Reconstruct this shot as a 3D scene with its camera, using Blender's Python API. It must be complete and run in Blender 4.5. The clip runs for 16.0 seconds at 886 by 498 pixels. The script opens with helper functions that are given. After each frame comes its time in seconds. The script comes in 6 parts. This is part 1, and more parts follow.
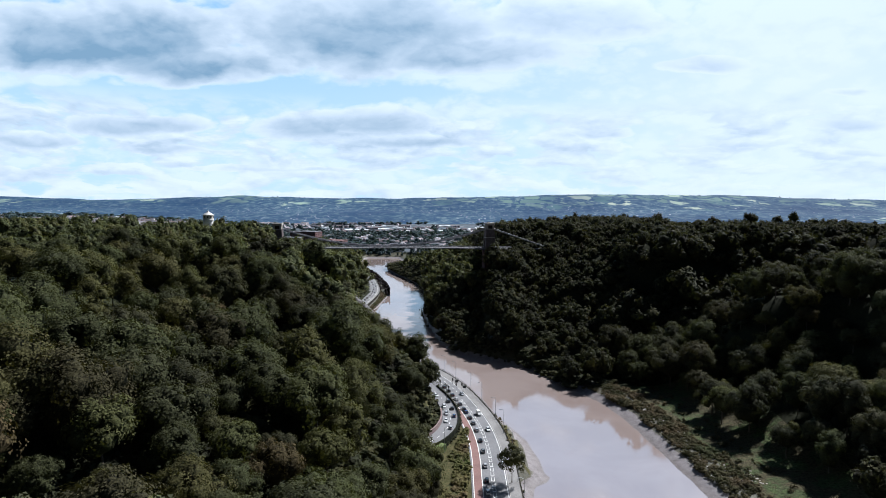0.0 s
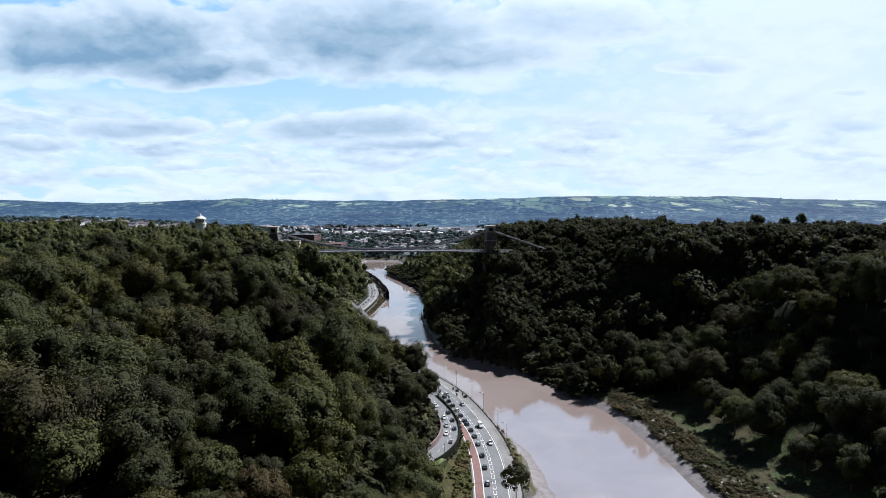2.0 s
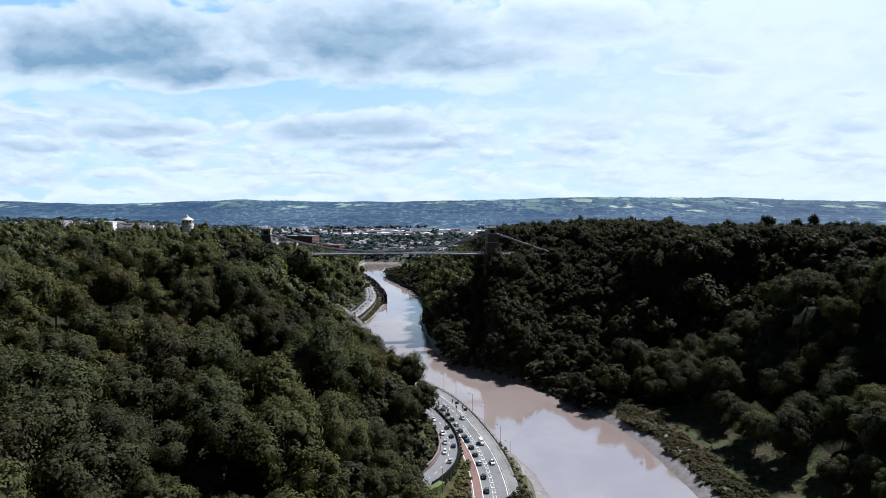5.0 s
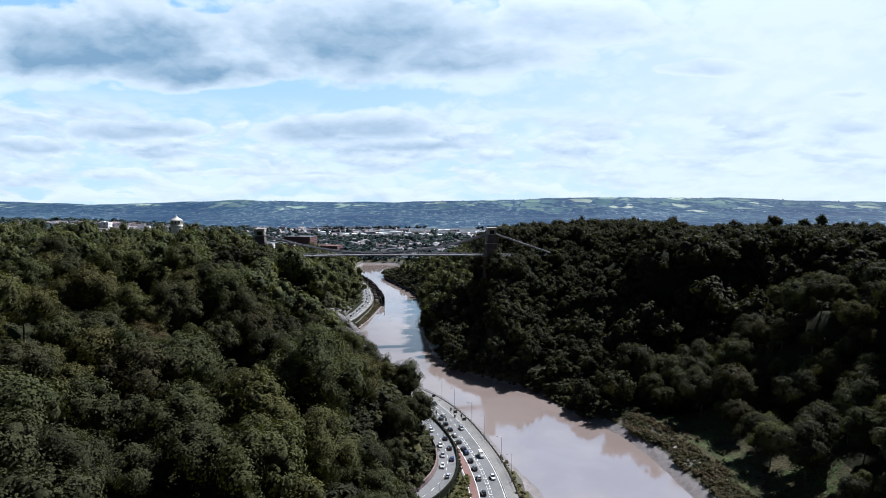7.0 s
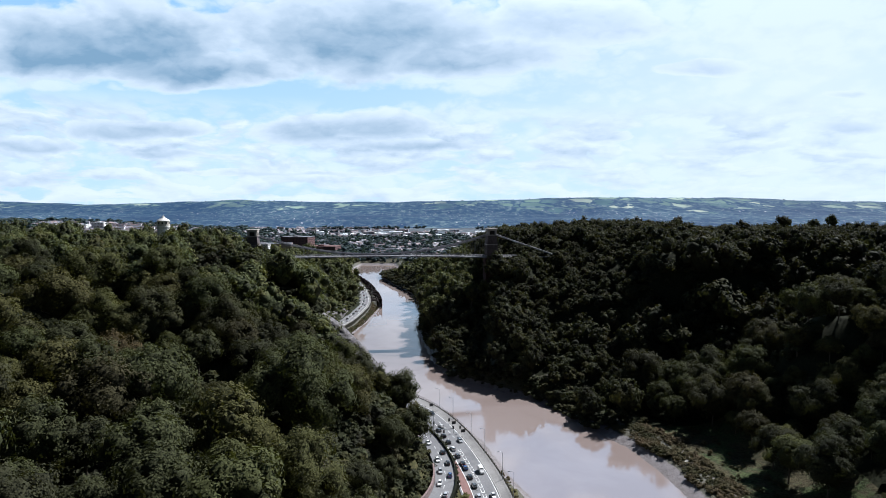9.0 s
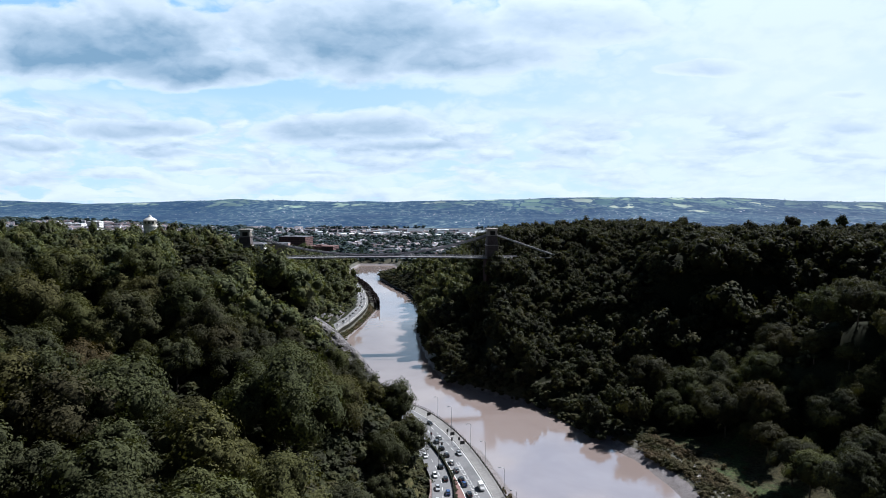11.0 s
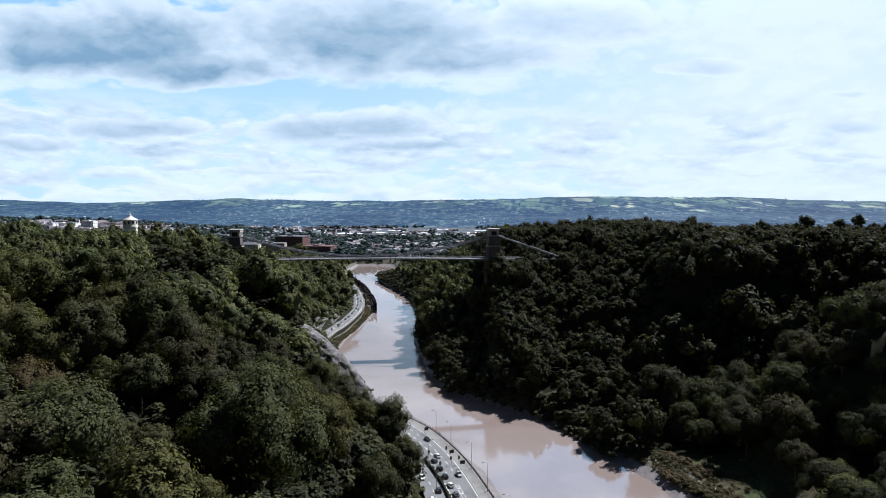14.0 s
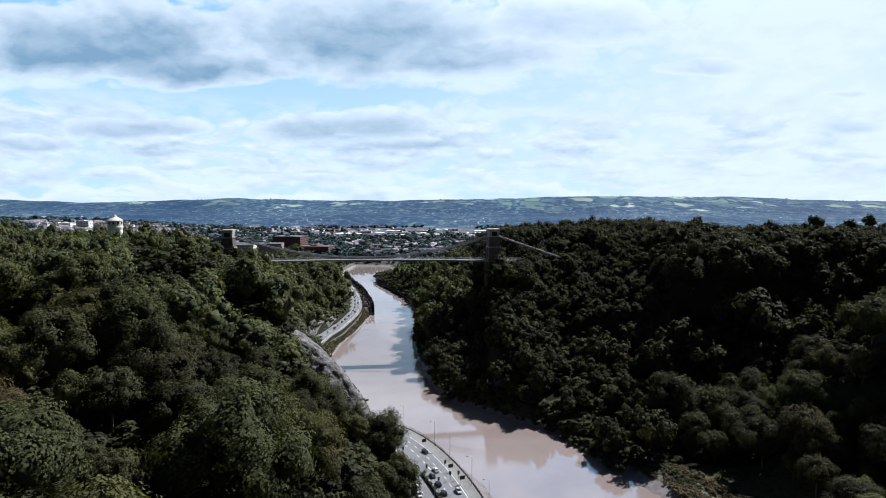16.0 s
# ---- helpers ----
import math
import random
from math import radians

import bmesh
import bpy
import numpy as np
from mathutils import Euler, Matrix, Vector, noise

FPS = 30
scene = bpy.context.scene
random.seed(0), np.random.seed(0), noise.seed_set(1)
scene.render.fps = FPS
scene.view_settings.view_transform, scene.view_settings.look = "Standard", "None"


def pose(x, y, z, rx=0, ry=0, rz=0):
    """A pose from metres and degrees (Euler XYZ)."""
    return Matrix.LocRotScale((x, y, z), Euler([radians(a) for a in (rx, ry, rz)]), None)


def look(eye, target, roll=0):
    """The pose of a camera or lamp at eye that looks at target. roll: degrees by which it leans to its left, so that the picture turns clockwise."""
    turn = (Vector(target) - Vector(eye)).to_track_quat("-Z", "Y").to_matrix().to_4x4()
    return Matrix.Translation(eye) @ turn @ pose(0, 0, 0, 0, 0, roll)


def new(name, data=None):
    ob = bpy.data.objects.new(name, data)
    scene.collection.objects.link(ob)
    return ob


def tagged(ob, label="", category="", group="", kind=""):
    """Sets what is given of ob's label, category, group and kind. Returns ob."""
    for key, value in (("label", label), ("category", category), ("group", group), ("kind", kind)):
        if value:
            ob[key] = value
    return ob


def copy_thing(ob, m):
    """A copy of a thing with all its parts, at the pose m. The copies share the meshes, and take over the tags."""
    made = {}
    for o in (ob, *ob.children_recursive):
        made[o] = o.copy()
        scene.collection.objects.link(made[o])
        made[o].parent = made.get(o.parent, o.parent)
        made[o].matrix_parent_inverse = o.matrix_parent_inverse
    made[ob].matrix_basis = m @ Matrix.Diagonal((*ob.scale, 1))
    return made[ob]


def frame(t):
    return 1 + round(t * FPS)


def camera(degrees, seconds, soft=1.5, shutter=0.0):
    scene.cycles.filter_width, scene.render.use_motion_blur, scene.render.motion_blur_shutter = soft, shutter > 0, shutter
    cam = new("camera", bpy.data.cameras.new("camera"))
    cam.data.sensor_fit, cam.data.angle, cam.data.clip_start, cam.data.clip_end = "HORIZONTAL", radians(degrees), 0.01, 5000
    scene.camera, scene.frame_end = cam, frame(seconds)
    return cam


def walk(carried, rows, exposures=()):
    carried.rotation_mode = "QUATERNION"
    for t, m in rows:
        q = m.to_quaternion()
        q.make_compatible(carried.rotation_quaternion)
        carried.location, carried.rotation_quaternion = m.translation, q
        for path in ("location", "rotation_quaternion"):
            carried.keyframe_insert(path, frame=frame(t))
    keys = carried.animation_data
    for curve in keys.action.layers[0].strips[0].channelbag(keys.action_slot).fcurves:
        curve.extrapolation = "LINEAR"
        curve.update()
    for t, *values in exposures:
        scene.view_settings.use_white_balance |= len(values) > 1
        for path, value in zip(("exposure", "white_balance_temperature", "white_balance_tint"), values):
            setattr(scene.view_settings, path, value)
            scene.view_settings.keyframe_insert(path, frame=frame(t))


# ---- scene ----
cam = camera(72.9, 16.0, soft=0.95)
PATH = [
    (0, (0.226, 2.054, 125.465), (0.136, 4.045, 125.298), 0.2),
    (0.5, (0.317, 5.699, 125.515), (0.228, 7.69, 125.352), -0.1),
    (1, (0.306, 9.271, 125.548), (0.215, 11.262, 125.386), -0.0),
    (1.5, (0.201, 12.748, 125.553), (0.111, 14.74, 125.393), -0.0),
    (2, (0.05, 16.186, 125.545), (-0.041, 18.178, 125.385), 0.0),
    (2.5, (-0.067, 19.605, 125.512), (-0.158, 21.597, 125.352), 0.0),
    (3, (-0.121, 23.052, 125.461), (-0.212, 25.044, 125.301), 0.1),
    (3.5, (-0.123, 26.555, 125.403), (-0.214, 28.547, 125.244), 0.0),
    (4, (-0.097, 30.16, 125.342), (-0.189, 32.152, 125.184), 0.0),
    (6.5, (0.065, 48.769, 124.707), (-0.026, 50.761, 124.552), 0.0),
    (7, (0.106, 52.688, 124.65), (0.016, 54.68, 124.495), 0.0),
    (7.5, (0.17, 56.776, 124.601), (0.08, 58.768, 124.446), 0.0),
    (8, (0.25, 60.965, 124.547), (0.16, 62.957, 124.391), 0.1),
    (8.5, (0.313, 65.198, 124.503), (0.223, 67.19, 124.348), 0.0),
    (9, (0.338, 69.38, 124.459), (0.249, 71.372, 124.304), 0.0),
    (11.5, (0.237, 89.623, 123.962), (0.149, 91.615, 123.806), 0.1),
    (12, (0.156, 93.582, 123.92), (0.068, 95.574, 123.764), 0.1),
    (12.5, (0.071, 97.437, 123.875), (-0.017, 99.429, 123.721), 0.0),
    (13, (-0.019, 101.178, 123.809), (-0.107, 103.17, 123.654), 0.1),
    (13.5, (-0.099, 104.811, 123.729), (-0.186, 106.803, 123.573), 0.1),
    (14, (-0.192, 108.427, 123.658), (-0.279, 110.419, 123.5), 0.1),
    (14.5, (-0.305, 112.066, 123.605), (-0.391, 114.057, 123.448), 0.1),
    (15, (-0.413, 115.781, 123.576), (-0.499, 117.773, 123.417), 0.1),
    (15.5, (-0.488, 119.614, 123.579), (-0.574, 121.606, 123.418), 0.2),
    (16, (-0.493, 123.544, 123.6), (-0.578, 125.536, 123.441), 0.1),
]
walk(cam, [(t, look(*p)) for t, *p in PATH], [(0.0, 0.0, 5700.0, 12.0), (16.0, 0.0, 5700.0, 12.0)])

# ---- light ----
SUN = Vector((0.4895, 0.534, 0.689))
sun_data = bpy.data.lights.new("sun", "SUN")
sun_data.energy, sun_data.angle, sun_data.color = 8.6, radians(0.6), (1.0, 0.94, 0.84)
sun = new("sun", sun_data)
sun.matrix_world = look(SUN * 100, (0, 0, 0))

world = bpy.data.worlds.new("sky")
scene.world = world
world.use_nodes = True


class Nodes:
    """A short way to write node trees."""

    def __init__(self, tree):
        self.tree = tree
        tree.nodes.clear()

    def add(self, kind, **values):
        n = self.tree.nodes.new(kind)
        for key, value in values.items():
            if key == "props":
                for k, v in value.items():
                    setattr(n, k, v)
        return n

    def link(self, a, b):
        self.tree.links.new(a, b)

    def math(self, op, a, b=0.0, c=None, clamp=False):
        n = self.tree.nodes.new("ShaderNodeMath")
        n.operation, n.use_clamp = op, clamp
        for k, v in enumerate((a, b) if c is None else (a, b, c)):
            if isinstance(v, (int, float)):
                n.inputs[k].default_value = v
            else:
                self.link(v, n.inputs[k])
        return n.outputs[0]

    def mix(self, fac, a, b, blend="MIX"):
        n = self.tree.nodes.new("ShaderNodeMix")
        n.data_type, n.blend_type = "RGBA", blend
        for k, v in ((0, fac), (6, a), (7, b)):
            if isinstance(v, (int, float)):
                n.inputs[k].default_value = v
            elif isinstance(v, tuple):
                n.inputs[k].default_value = (*v, 1)
            else:
                self.link(v, n.inputs[k])
        return n.outputs[2]

    def noise(self, vector, scale, detail=3.0, rough=0.55, distortion=0.0):
        n = self.tree.nodes.new("ShaderNodeTexNoise")
        if vector is not None:
            self.link(vector, n.inputs["Vector"])
        n.inputs["Scale"].default_value, n.inputs["Detail"].default_value = scale, detail
        n.inputs["Roughness"].default_value, n.inputs["Distortion"].default_value = rough, distortion
        return n.outputs["Fac"]

    def ramp(self, fac, *stops):
        n = self.tree.nodes.new("ShaderNodeValToRGB")
        el = n.color_ramp.elements
        while len(el) < len(stops):
            el.new(0.5)
        for e, (p, c) in zip(el, stops):
            e.position = p
            e.color = (*c, 1) if isinstance(c, tuple) else (c, c, c, 1)
        self.link(fac, n.inputs[0])
        return n.outputs[0]

    def span(self, v, a, b, smooth=True):
        n = self.tree.nodes.new("ShaderNodeMapRange")
        n.interpolation_type = "SMOOTHSTEP" if smooth else "LINEAR"
        self.link(v, n.inputs[0])
        n.inputs[1].default_value, n.inputs[2].default_value = a, b
        return n.outputs[0]


def build_sky():
    w = Nodes(world.node_tree)
    out = w.add("ShaderNodeOutputWorld")
    bg = w.add("ShaderNodeBackground")
    sky = w.add("ShaderNodeTexSky")
    sky.sky_type, sky.sun_disc = "NISHITA", False
    sky.sun_elevation, sky.sun_rotation = math.asin(SUN.z), math.atan2(SUN.x, SUN.y)
    sky.air_density, sky.dust_density, sky.ozone_density = 1.0, 0.4, 1.5
    co = w.add("ShaderNodeTexCoord").outputs["Generated"]
    sep = w.add("ShaderNodeSeparateXYZ")
    w.link(co, sep.inputs[0])
    x, y, z = sep.outputs
    up = w.math("MAXIMUM", z, 0.0)

    def field(lift):
        """Cloud thickness, looking a little higher by lift."""
        c = w.add("ShaderNodeCombineXYZ")
        w.link(x, c.inputs[0])
        w.link(y, c.inputs[1])
        w.link(w.math("MULTIPLY", w.math("ADD", up, lift), 2.0), c.inputs[2])
        a = w.noise(c.outputs[0], 3.6, 4.0, 0.5, 0.0)
        b = w.noise(c.outputs[0], 15.0, 4.0, 0.5, 0.0)
        puff = w.math("ABSOLUTE", w.math("MULTIPLY_ADD", w.noise(c.outputs[0], 12.0, 5.0, 0.5, 0.0), 2.0, -1.0))
        low = w.math("SUBTRACT", 1.0, w.span(up, 0.05, 0.2))
        a = w.math("ADD", a, w.math("MULTIPLY_ADD", puff, 0.42, -0.07))
        return w.math("ADD", a, w.math("MULTIPLY", w.math("SUBTRACT", b, 0.48), w.math("MULTIPLY_ADD", low, 0.34, 0.1)))

    front = w.math("MAXIMUM", y, 0.05)
    u, v = w.math("DIVIDE", x, front), w.math("DIVIDE", up, front)
    ahead = w.span(y, 0.3, 0.6)
    wob = w.add("ShaderNodeCombineXYZ")
    w.link(u, wob.inputs[0])
    w.link(w.math("MULTIPLY", v, 2.6), wob.inputs[1])
    n1 = w.noise(wob.outputs[0], 3.4, 5.0, 0.55)
    n2 = w.noise(wob.outputs[0], 5.0, 7.0, 0.58)
    u = w.math("ADD", u, w.math("MULTIPLY", w.math("SUBTRACT", n1, 0.5), 0.16))
    v = w.math("ADD", v, w.math("MULTIPLY", w.math("SUBTRACT", n2, 0.5), 0.035))

    puffs = w.add("ShaderNodeCombineXYZ")
    w.link(w.math("MULTIPLY", u, 9.0), puffs.inputs[0])
    w.link(w.math("MULTIPLY", v, 17.0), puffs.inputs[1])
    ragged = w.noise(puffs.outputs[0], 1.0, 7.0, 0.5)
    raised = w.add("ShaderNodeVectorMath")
    raised.operation = "ADD"
    w.link(puffs.outputs[0], raised.inputs[0])
    raised.inputs[1].default_value = (0.06, 0.22, 0.0)
    swell = w.math("SUBTRACT", ragged, w.noise(raised.outputs[0], 1.0, 7.0, 0.5))

    def cumulus(u0, v0, a, b, dark):
        """Cover and greyness of one heaped cloud with a flat base."""
        du = w.math("DIVIDE", w.math("SUBTRACT", u, u0), a)
        dv = w.math("DIVIDE", w.math("SUBTRACT", v, v0), b)
        low = w.math("MULTIPLY", w.math("MINIMUM", dv, 0.0), 1.25)
        dd = w.math("ADD", w.math("MAXIMUM", dv, 0.0), low)
        r = w.math("SQRT", w.math("ADD", w.math("MULTIPLY", du, du), w.math("MULTIPLY", dd, dd)))
        f = w.math("ADD", w.math("SUBTRACT", 1.0, r), w.math("MULTIPLY", w.math("SUBTRACT", ragged, 0.5), 1.5))
        f = w.math("MULTIPLY", f, ahead)
        depth = w.math("MULTIPLY", w.math("SUBTRACT", f, 0.08), 1.7, clamp=True)
        under = w.math("MULTIPLY_ADD", dv, -0.5, 0.8, clamp=True)
        return f, w.math("MULTIPLY", w.math("MULTIPLY", depth, under), dark)

    HEAPS = ((-0.62, 0.262, 0.36, 0.098, 1.05), (-0.46, 0.225, 0.24, 0.05, 1.0), (-0.17, 0.272, 0.3, 0.1, 0.95), (-0.02, 0.235, 0.22, 0.05, 0.85), (0.14, 0.285, 0.2, 0.05, 0.5), (0.36, 0.213, 0.12, 0.018, 0.42),
             (-0.58, 0.123, 0.18, 0.027, 0.7), (-0.2, 0.12, 0.21, 0.034, 0.72), (-0.75, 0.094, 0.09, 0.02, 0.6), (-0.5, 0.079, 0.13, 0.014, 0.55), (-0.1, 0.093, 0.15, 0.018, 0.62),
             (0.21, 0.103, 0.06, 0.012, 0.5), (0.6, 0.118, 0.075, 0.019, 0.6), (0.41, 0.082, 0.06, 0.01, 0.5), (0.46, 0.115, 0.04, 0.009, 0.42), (0.61, 0.075, 0.06, 0.008, 0.4), (-0.3, 0.05, 0.2, 0.007, 0.3), (0.62, 0.172, 0.05, 0.01, 0.4))
    heap, shade = cumulus(*HEAPS[0])
    for row in HEAPS[1:]:
        f, g = cumulus(*row)
        heap, shade = w.math("MAXIMUM", heap, f), w.math("MAXIMUM", shade, g)

    def bank(u0, v0, a, b):
        du = w.math("DIVIDE", w.math("SUBTRACT", u, u0), a)
        dv = w.math("DIVIDE", w.math("SUBTRACT", v, v0), b)
        r = w.math("ADD", w.math("MULTIPLY", du, du), w.math("MULTIPLY", dv, dv))
        return w.math("MULTIPLY", w.math("EXPONENT", w.math("MULTIPLY", r, -1.0)), ahead)

    # broken layer of small clouds towards the skyline
    plane = w.add("ShaderNodeCombineXYZ")
    w.link(w.math("MULTIPLY", u, w.math("MULTIPLY_ADD", v, -14.0, 9.5)), plane.inputs[0])
    w.link(w.math("MULTIPLY", v, w.math("MULTIPLY_ADD", v, -70.0, 40.0)), plane.inputs[1])
    small = w.noise(plane.outputs[0], 1.0, 8.0, 0.52)
    shifted = w.add("ShaderNodeVectorMath")
    shifted.operation = "ADD"
    w.link(plane.outputs[0], shifted.inputs[0])
    shifted.inputs[1].default_value = (0.05, 0.3, 0.0)
    belly = w.math("SUBTRACT", w.noise(shifted.outputs[0], 1.0, 8.0, 0.52), small)
    band = w.math("MULTIPLY", w.math("SUBTRACT", 1.0, w.span(up, 0.12, 0.17)), ahead)
    small_mask = w.math("MULTIPLY", w.span(small, 0.42, 0.52), band)
    small_grey = w.math("MULTIPLY", w.math("MULTIPLY_ADD", belly, 2.0, 0.24, clamp=True), w.math("MULTIPLY", small_mask, w.math("MULTIPLY_ADD", w.span(up, 0.01, 0.07), 0.75, 0.25)))
    gaps = w.math("MAXIMUM", bank(-0.62, 0.168, 0.35, 0.016), w.math("MAXIMUM", bank(-0.72, 0.335, 0.16, 0.03), bank(-0.12, 0.172, 0.2, 0.018)))
    veil = bank(0.55, 0.2, 0.5, 0.3)
    here, above = field(0.0), field(0.016)
    high = w.span(up, 0.38, 0.62)
    lean = w.math("SUBTRACT", 0.05, w.math("MULTIPLY", gaps, 0.24))
    lean = w.math("SUBTRACT", lean, w.math("MULTIPLY", high, 0.22))
    lean = w.math("SUBTRACT", lean, w.math("MULTIPLY", w.math("SUBTRACT", 1.0, w.span(y, -0.4, 0.35)), 0.2))
    cover = w.math("ADD", here, lean)
    thin = w.math("MULTIPLY", w.span(cover, 0.44, 0.64), w.math("MULTIPLY_ADD", ahead, -0.25, 1.0))
    mask = w.math("MAXIMUM", w.math("MAXIMUM", thin, small_mask), w.span(heap, 0.0, 0.24))
    soft = w.math("MULTIPLY", w.math("SUBTRACT", above, here), 1.2)
    grey = w.math("ADD", shade, w.math("MULTIPLY", w.math("MULTIPLY", swell, w.span(heap, 0.05, 0.5)), -1.0))
    grey = w.math("ADD", w.math("MAXIMUM", w.math("MAXIMUM", grey, small_grey), 0.0), w.math("MAXIMUM", soft, 0.0))
    grey = w.math("MULTIPLY", w.span(grey, 0.0, 1.0, False), w.math("SUBTRACT", 1.0, w.math("MULTIPLY", veil, 0.4)))
    cloud = w.mix(grey, (9.3, 10.2, 10.6), (2.7, 4.3, 5.6))
    # hazy air towards the skyline and round the sun's bearing
    haze = w.math("SUBTRACT", 1.0, w.span(up, 0.02, 0.42))
    deep = w.mix(1.0, sky.outputs[0], (0.34, 0.34, 0.34), "MULTIPLY")
    south = w.mix(haze, (2.6, 5.6, 9.0), (6.6, 8.8, 10.0))
    clear = w.mix(w.math("MULTIPLY", w.math("SUBTRACT", 1.0, w.span(up, 0.4, 0.7)), w.span(y, -0.1, 0.5)), deep, south)
    clear = w.mix(w.math("MULTIPLY", veil, 0.8), clear, (9.2, 10.0, 10.2))
    # the sky is brightest round the sun
    dot = w.add("ShaderNodeVectorMath")
    dot.operation = "DOT_PRODUCT"
    w.link(co, dot.inputs[0])
    dot.inputs[1].default_value = SUN
    near = w.math("MULTIPLY", w.math("POWER", w.math("MAXIMUM", dot.outputs["Value"], 0.0), 4.0), w.span(up, 0.22, 0.5))
    lit = w.math("MULTIPLY_ADD", near, 0.7, 0.95)
    # away from the sun the clouds and the blue are deeper
    away = w.math("MULTIPLY", w.math("SUBTRACT", 1.0, w.span(dot.outputs["Value"], -0.35, 0.2)), 0.55)
    top = w.math("MULTIPLY", w.span(up, 0.36, 0.6), w.math("MULTIPLY_ADD", near, -0.4, 0.5))
    lit = w.math("MULTIPLY", lit, w.math("SUBTRACT", 1.0, w.math("MAXIMUM", away, top)))
    gl = w.add("ShaderNodeCombineXYZ")
    for k in range(3):
        w.link(lit, gl.inputs[k])
    w.link(w.mix(1.0, w.mix(mask, clear, cloud), gl.outputs[0], "MULTIPLY"), bg.inputs[0])
    bg.inputs[1].default_value = 0.1
    w.link(bg.outputs[0], out.inputs[0])


build_sky()


# ---- materials ----
def material(name, rough=0.8, metal=0.0, spec=0.4):
    m = bpy.data.materials.new(name)
    m.use_nodes = True
    n = Nodes(m.node_tree)
    out = n.add("ShaderNodeOutputMaterial")
    b = n.add("ShaderNodeBsdfPrincipled")
    n.link(b.outputs[0], out.inputs[0])
    b.inputs["Roughness"].default_value = rough
    b.inputs["Metallic"].default_value = metal
    b.inputs["Specular IOR Level"].default_value = spec
    geo = n.add("ShaderNodeNewGeometry")
    return m, n, b, geo


def bump(n, b, height, strength, distance):
    k = n.add("ShaderNodeBump")
    k.inputs["Strength"].default_value, k.inputs["Distance"].default_value = strength, distance
    n.link(height, k.inputs["Height"])
    n.link(k.outputs[0], b.inputs["Normal"])


def speckled(name, a, b_, scale, rough=0.85, big=None, metal=0.0, relief=0.0, spec=0.4):
    """Two colours mixed by noise at two scales, with a little relief."""
    m, n, b, geo = material(name, rough, metal, spec)
    f = n.noise(geo.outputs["Position"], scale, 6.0, 0.65)
    c = n.mix(n.span(f, 0.3, 0.7), a, b_)
    if big:
        g = n.noise(geo.outputs["Position"], big, 4.0, 0.6)
        c = n.mix(n.math("MULTIPLY", n.span(g, 0.42, 0.68), 0.45), c, tuple(0.5 * v for v in a))
    n.link(c, b.inputs["Base Color"])
    if relief:
        bump(n, b, f, 0.6, relief)
    return m


def leaf_material(name, hues, by_object, inside=False):
    """Foliage. Sprays differ one by one; the inner mass of a bough is mottled instead, with the shade between sprays
    painted in.
    """
    m, n, b, geo = material(name, 0.85, 0.0, 0.08)
    pos = geo.outputs["Position"]
    pick = n.add("ShaderNodeObjectInfo").outputs["Random"] if by_object else n.span(n.noise(pos, 0.085, 2.0, 0.5), 0.28, 0.72, False)
    c = n.ramp(pick, *hues)
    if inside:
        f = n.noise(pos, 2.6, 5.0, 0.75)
        # darkened mottling paints the shade deep inside the crown
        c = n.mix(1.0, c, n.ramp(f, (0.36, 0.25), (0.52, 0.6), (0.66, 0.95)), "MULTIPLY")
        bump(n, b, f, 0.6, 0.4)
    else:
        c = n.mix(1.0, c, n.ramp(geo.outputs["Random Per Island"], (0.0, 0.86), (0.5, 1.0), (1.0, 1.14)), "MULTIPLY")
        trans = n.add("ShaderNodeBsdfTranslucent")
        n.link(n.mix(1.0, c, (1.2, 1.2, 0.5), "MULTIPLY"), trans.inputs[0])
        mix = n.add("ShaderNodeMixShader")
        mix.inputs[0].default_value = 0.2
        n.link(b.outputs[0], mix.inputs[1])
        n.link(trans.outputs[0], mix.inputs[2])
        n.link(mix.outputs[0], [k for k in n.tree.nodes if k.type == "OUTPUT_MATERIAL"][0].inputs[0])
    n.link(c, b.inputs["Base Color"])
    return m


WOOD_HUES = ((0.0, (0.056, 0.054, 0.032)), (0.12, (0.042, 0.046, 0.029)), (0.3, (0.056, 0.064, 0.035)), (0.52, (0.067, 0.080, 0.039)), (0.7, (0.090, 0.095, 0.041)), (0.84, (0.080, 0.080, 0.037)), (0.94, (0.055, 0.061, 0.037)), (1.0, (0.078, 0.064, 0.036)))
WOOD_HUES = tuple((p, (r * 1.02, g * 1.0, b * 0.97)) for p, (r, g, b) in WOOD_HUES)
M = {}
# cloud shade painted in: woodland hues dimmed for the single trees
CLOUD_SHADE_HUES = tuple((p, (r * 0.90, g * 0.87, b * 0.78)) for p, (r, g, b) in WOOD_HUES)
# brighter copy of the woodland hues puts sunlight into the meadow trees
MEADOW_SUN_HUES = tuple((p, (r * 1.1, g * 1.1, b * 1.05)) for p, (r, g, b) in WOOD_HUES)
# lightened woodland hues paint sunlight onto the eastern slopes and riverside
SUNLIT_HUES = tuple((p, (r * 1.3, g * 1.3, b * 1.25)) for p, (r, g, b) in WOOD_HUES)
M["leaf"] = leaf_material("cloud_shade_leaf", CLOUD_SHADE_HUES, True)
M["meadow_sun"] = leaf_material("meadow_sun_leaf", MEADOW_SUN_HUES, True)
M["meadow_inner_shade"] = leaf_material("shaded_inner_meadow_leaf", MEADOW_SUN_HUES, True, True)
M["sunlit_leaf"] = leaf_material("sunlit_leaf", SUNLIT_HUES, False)
M["sunlit_inner_shade"] = leaf_material("shaded_inner_sunlit_leaf", SUNLIT_HUES, False, True)
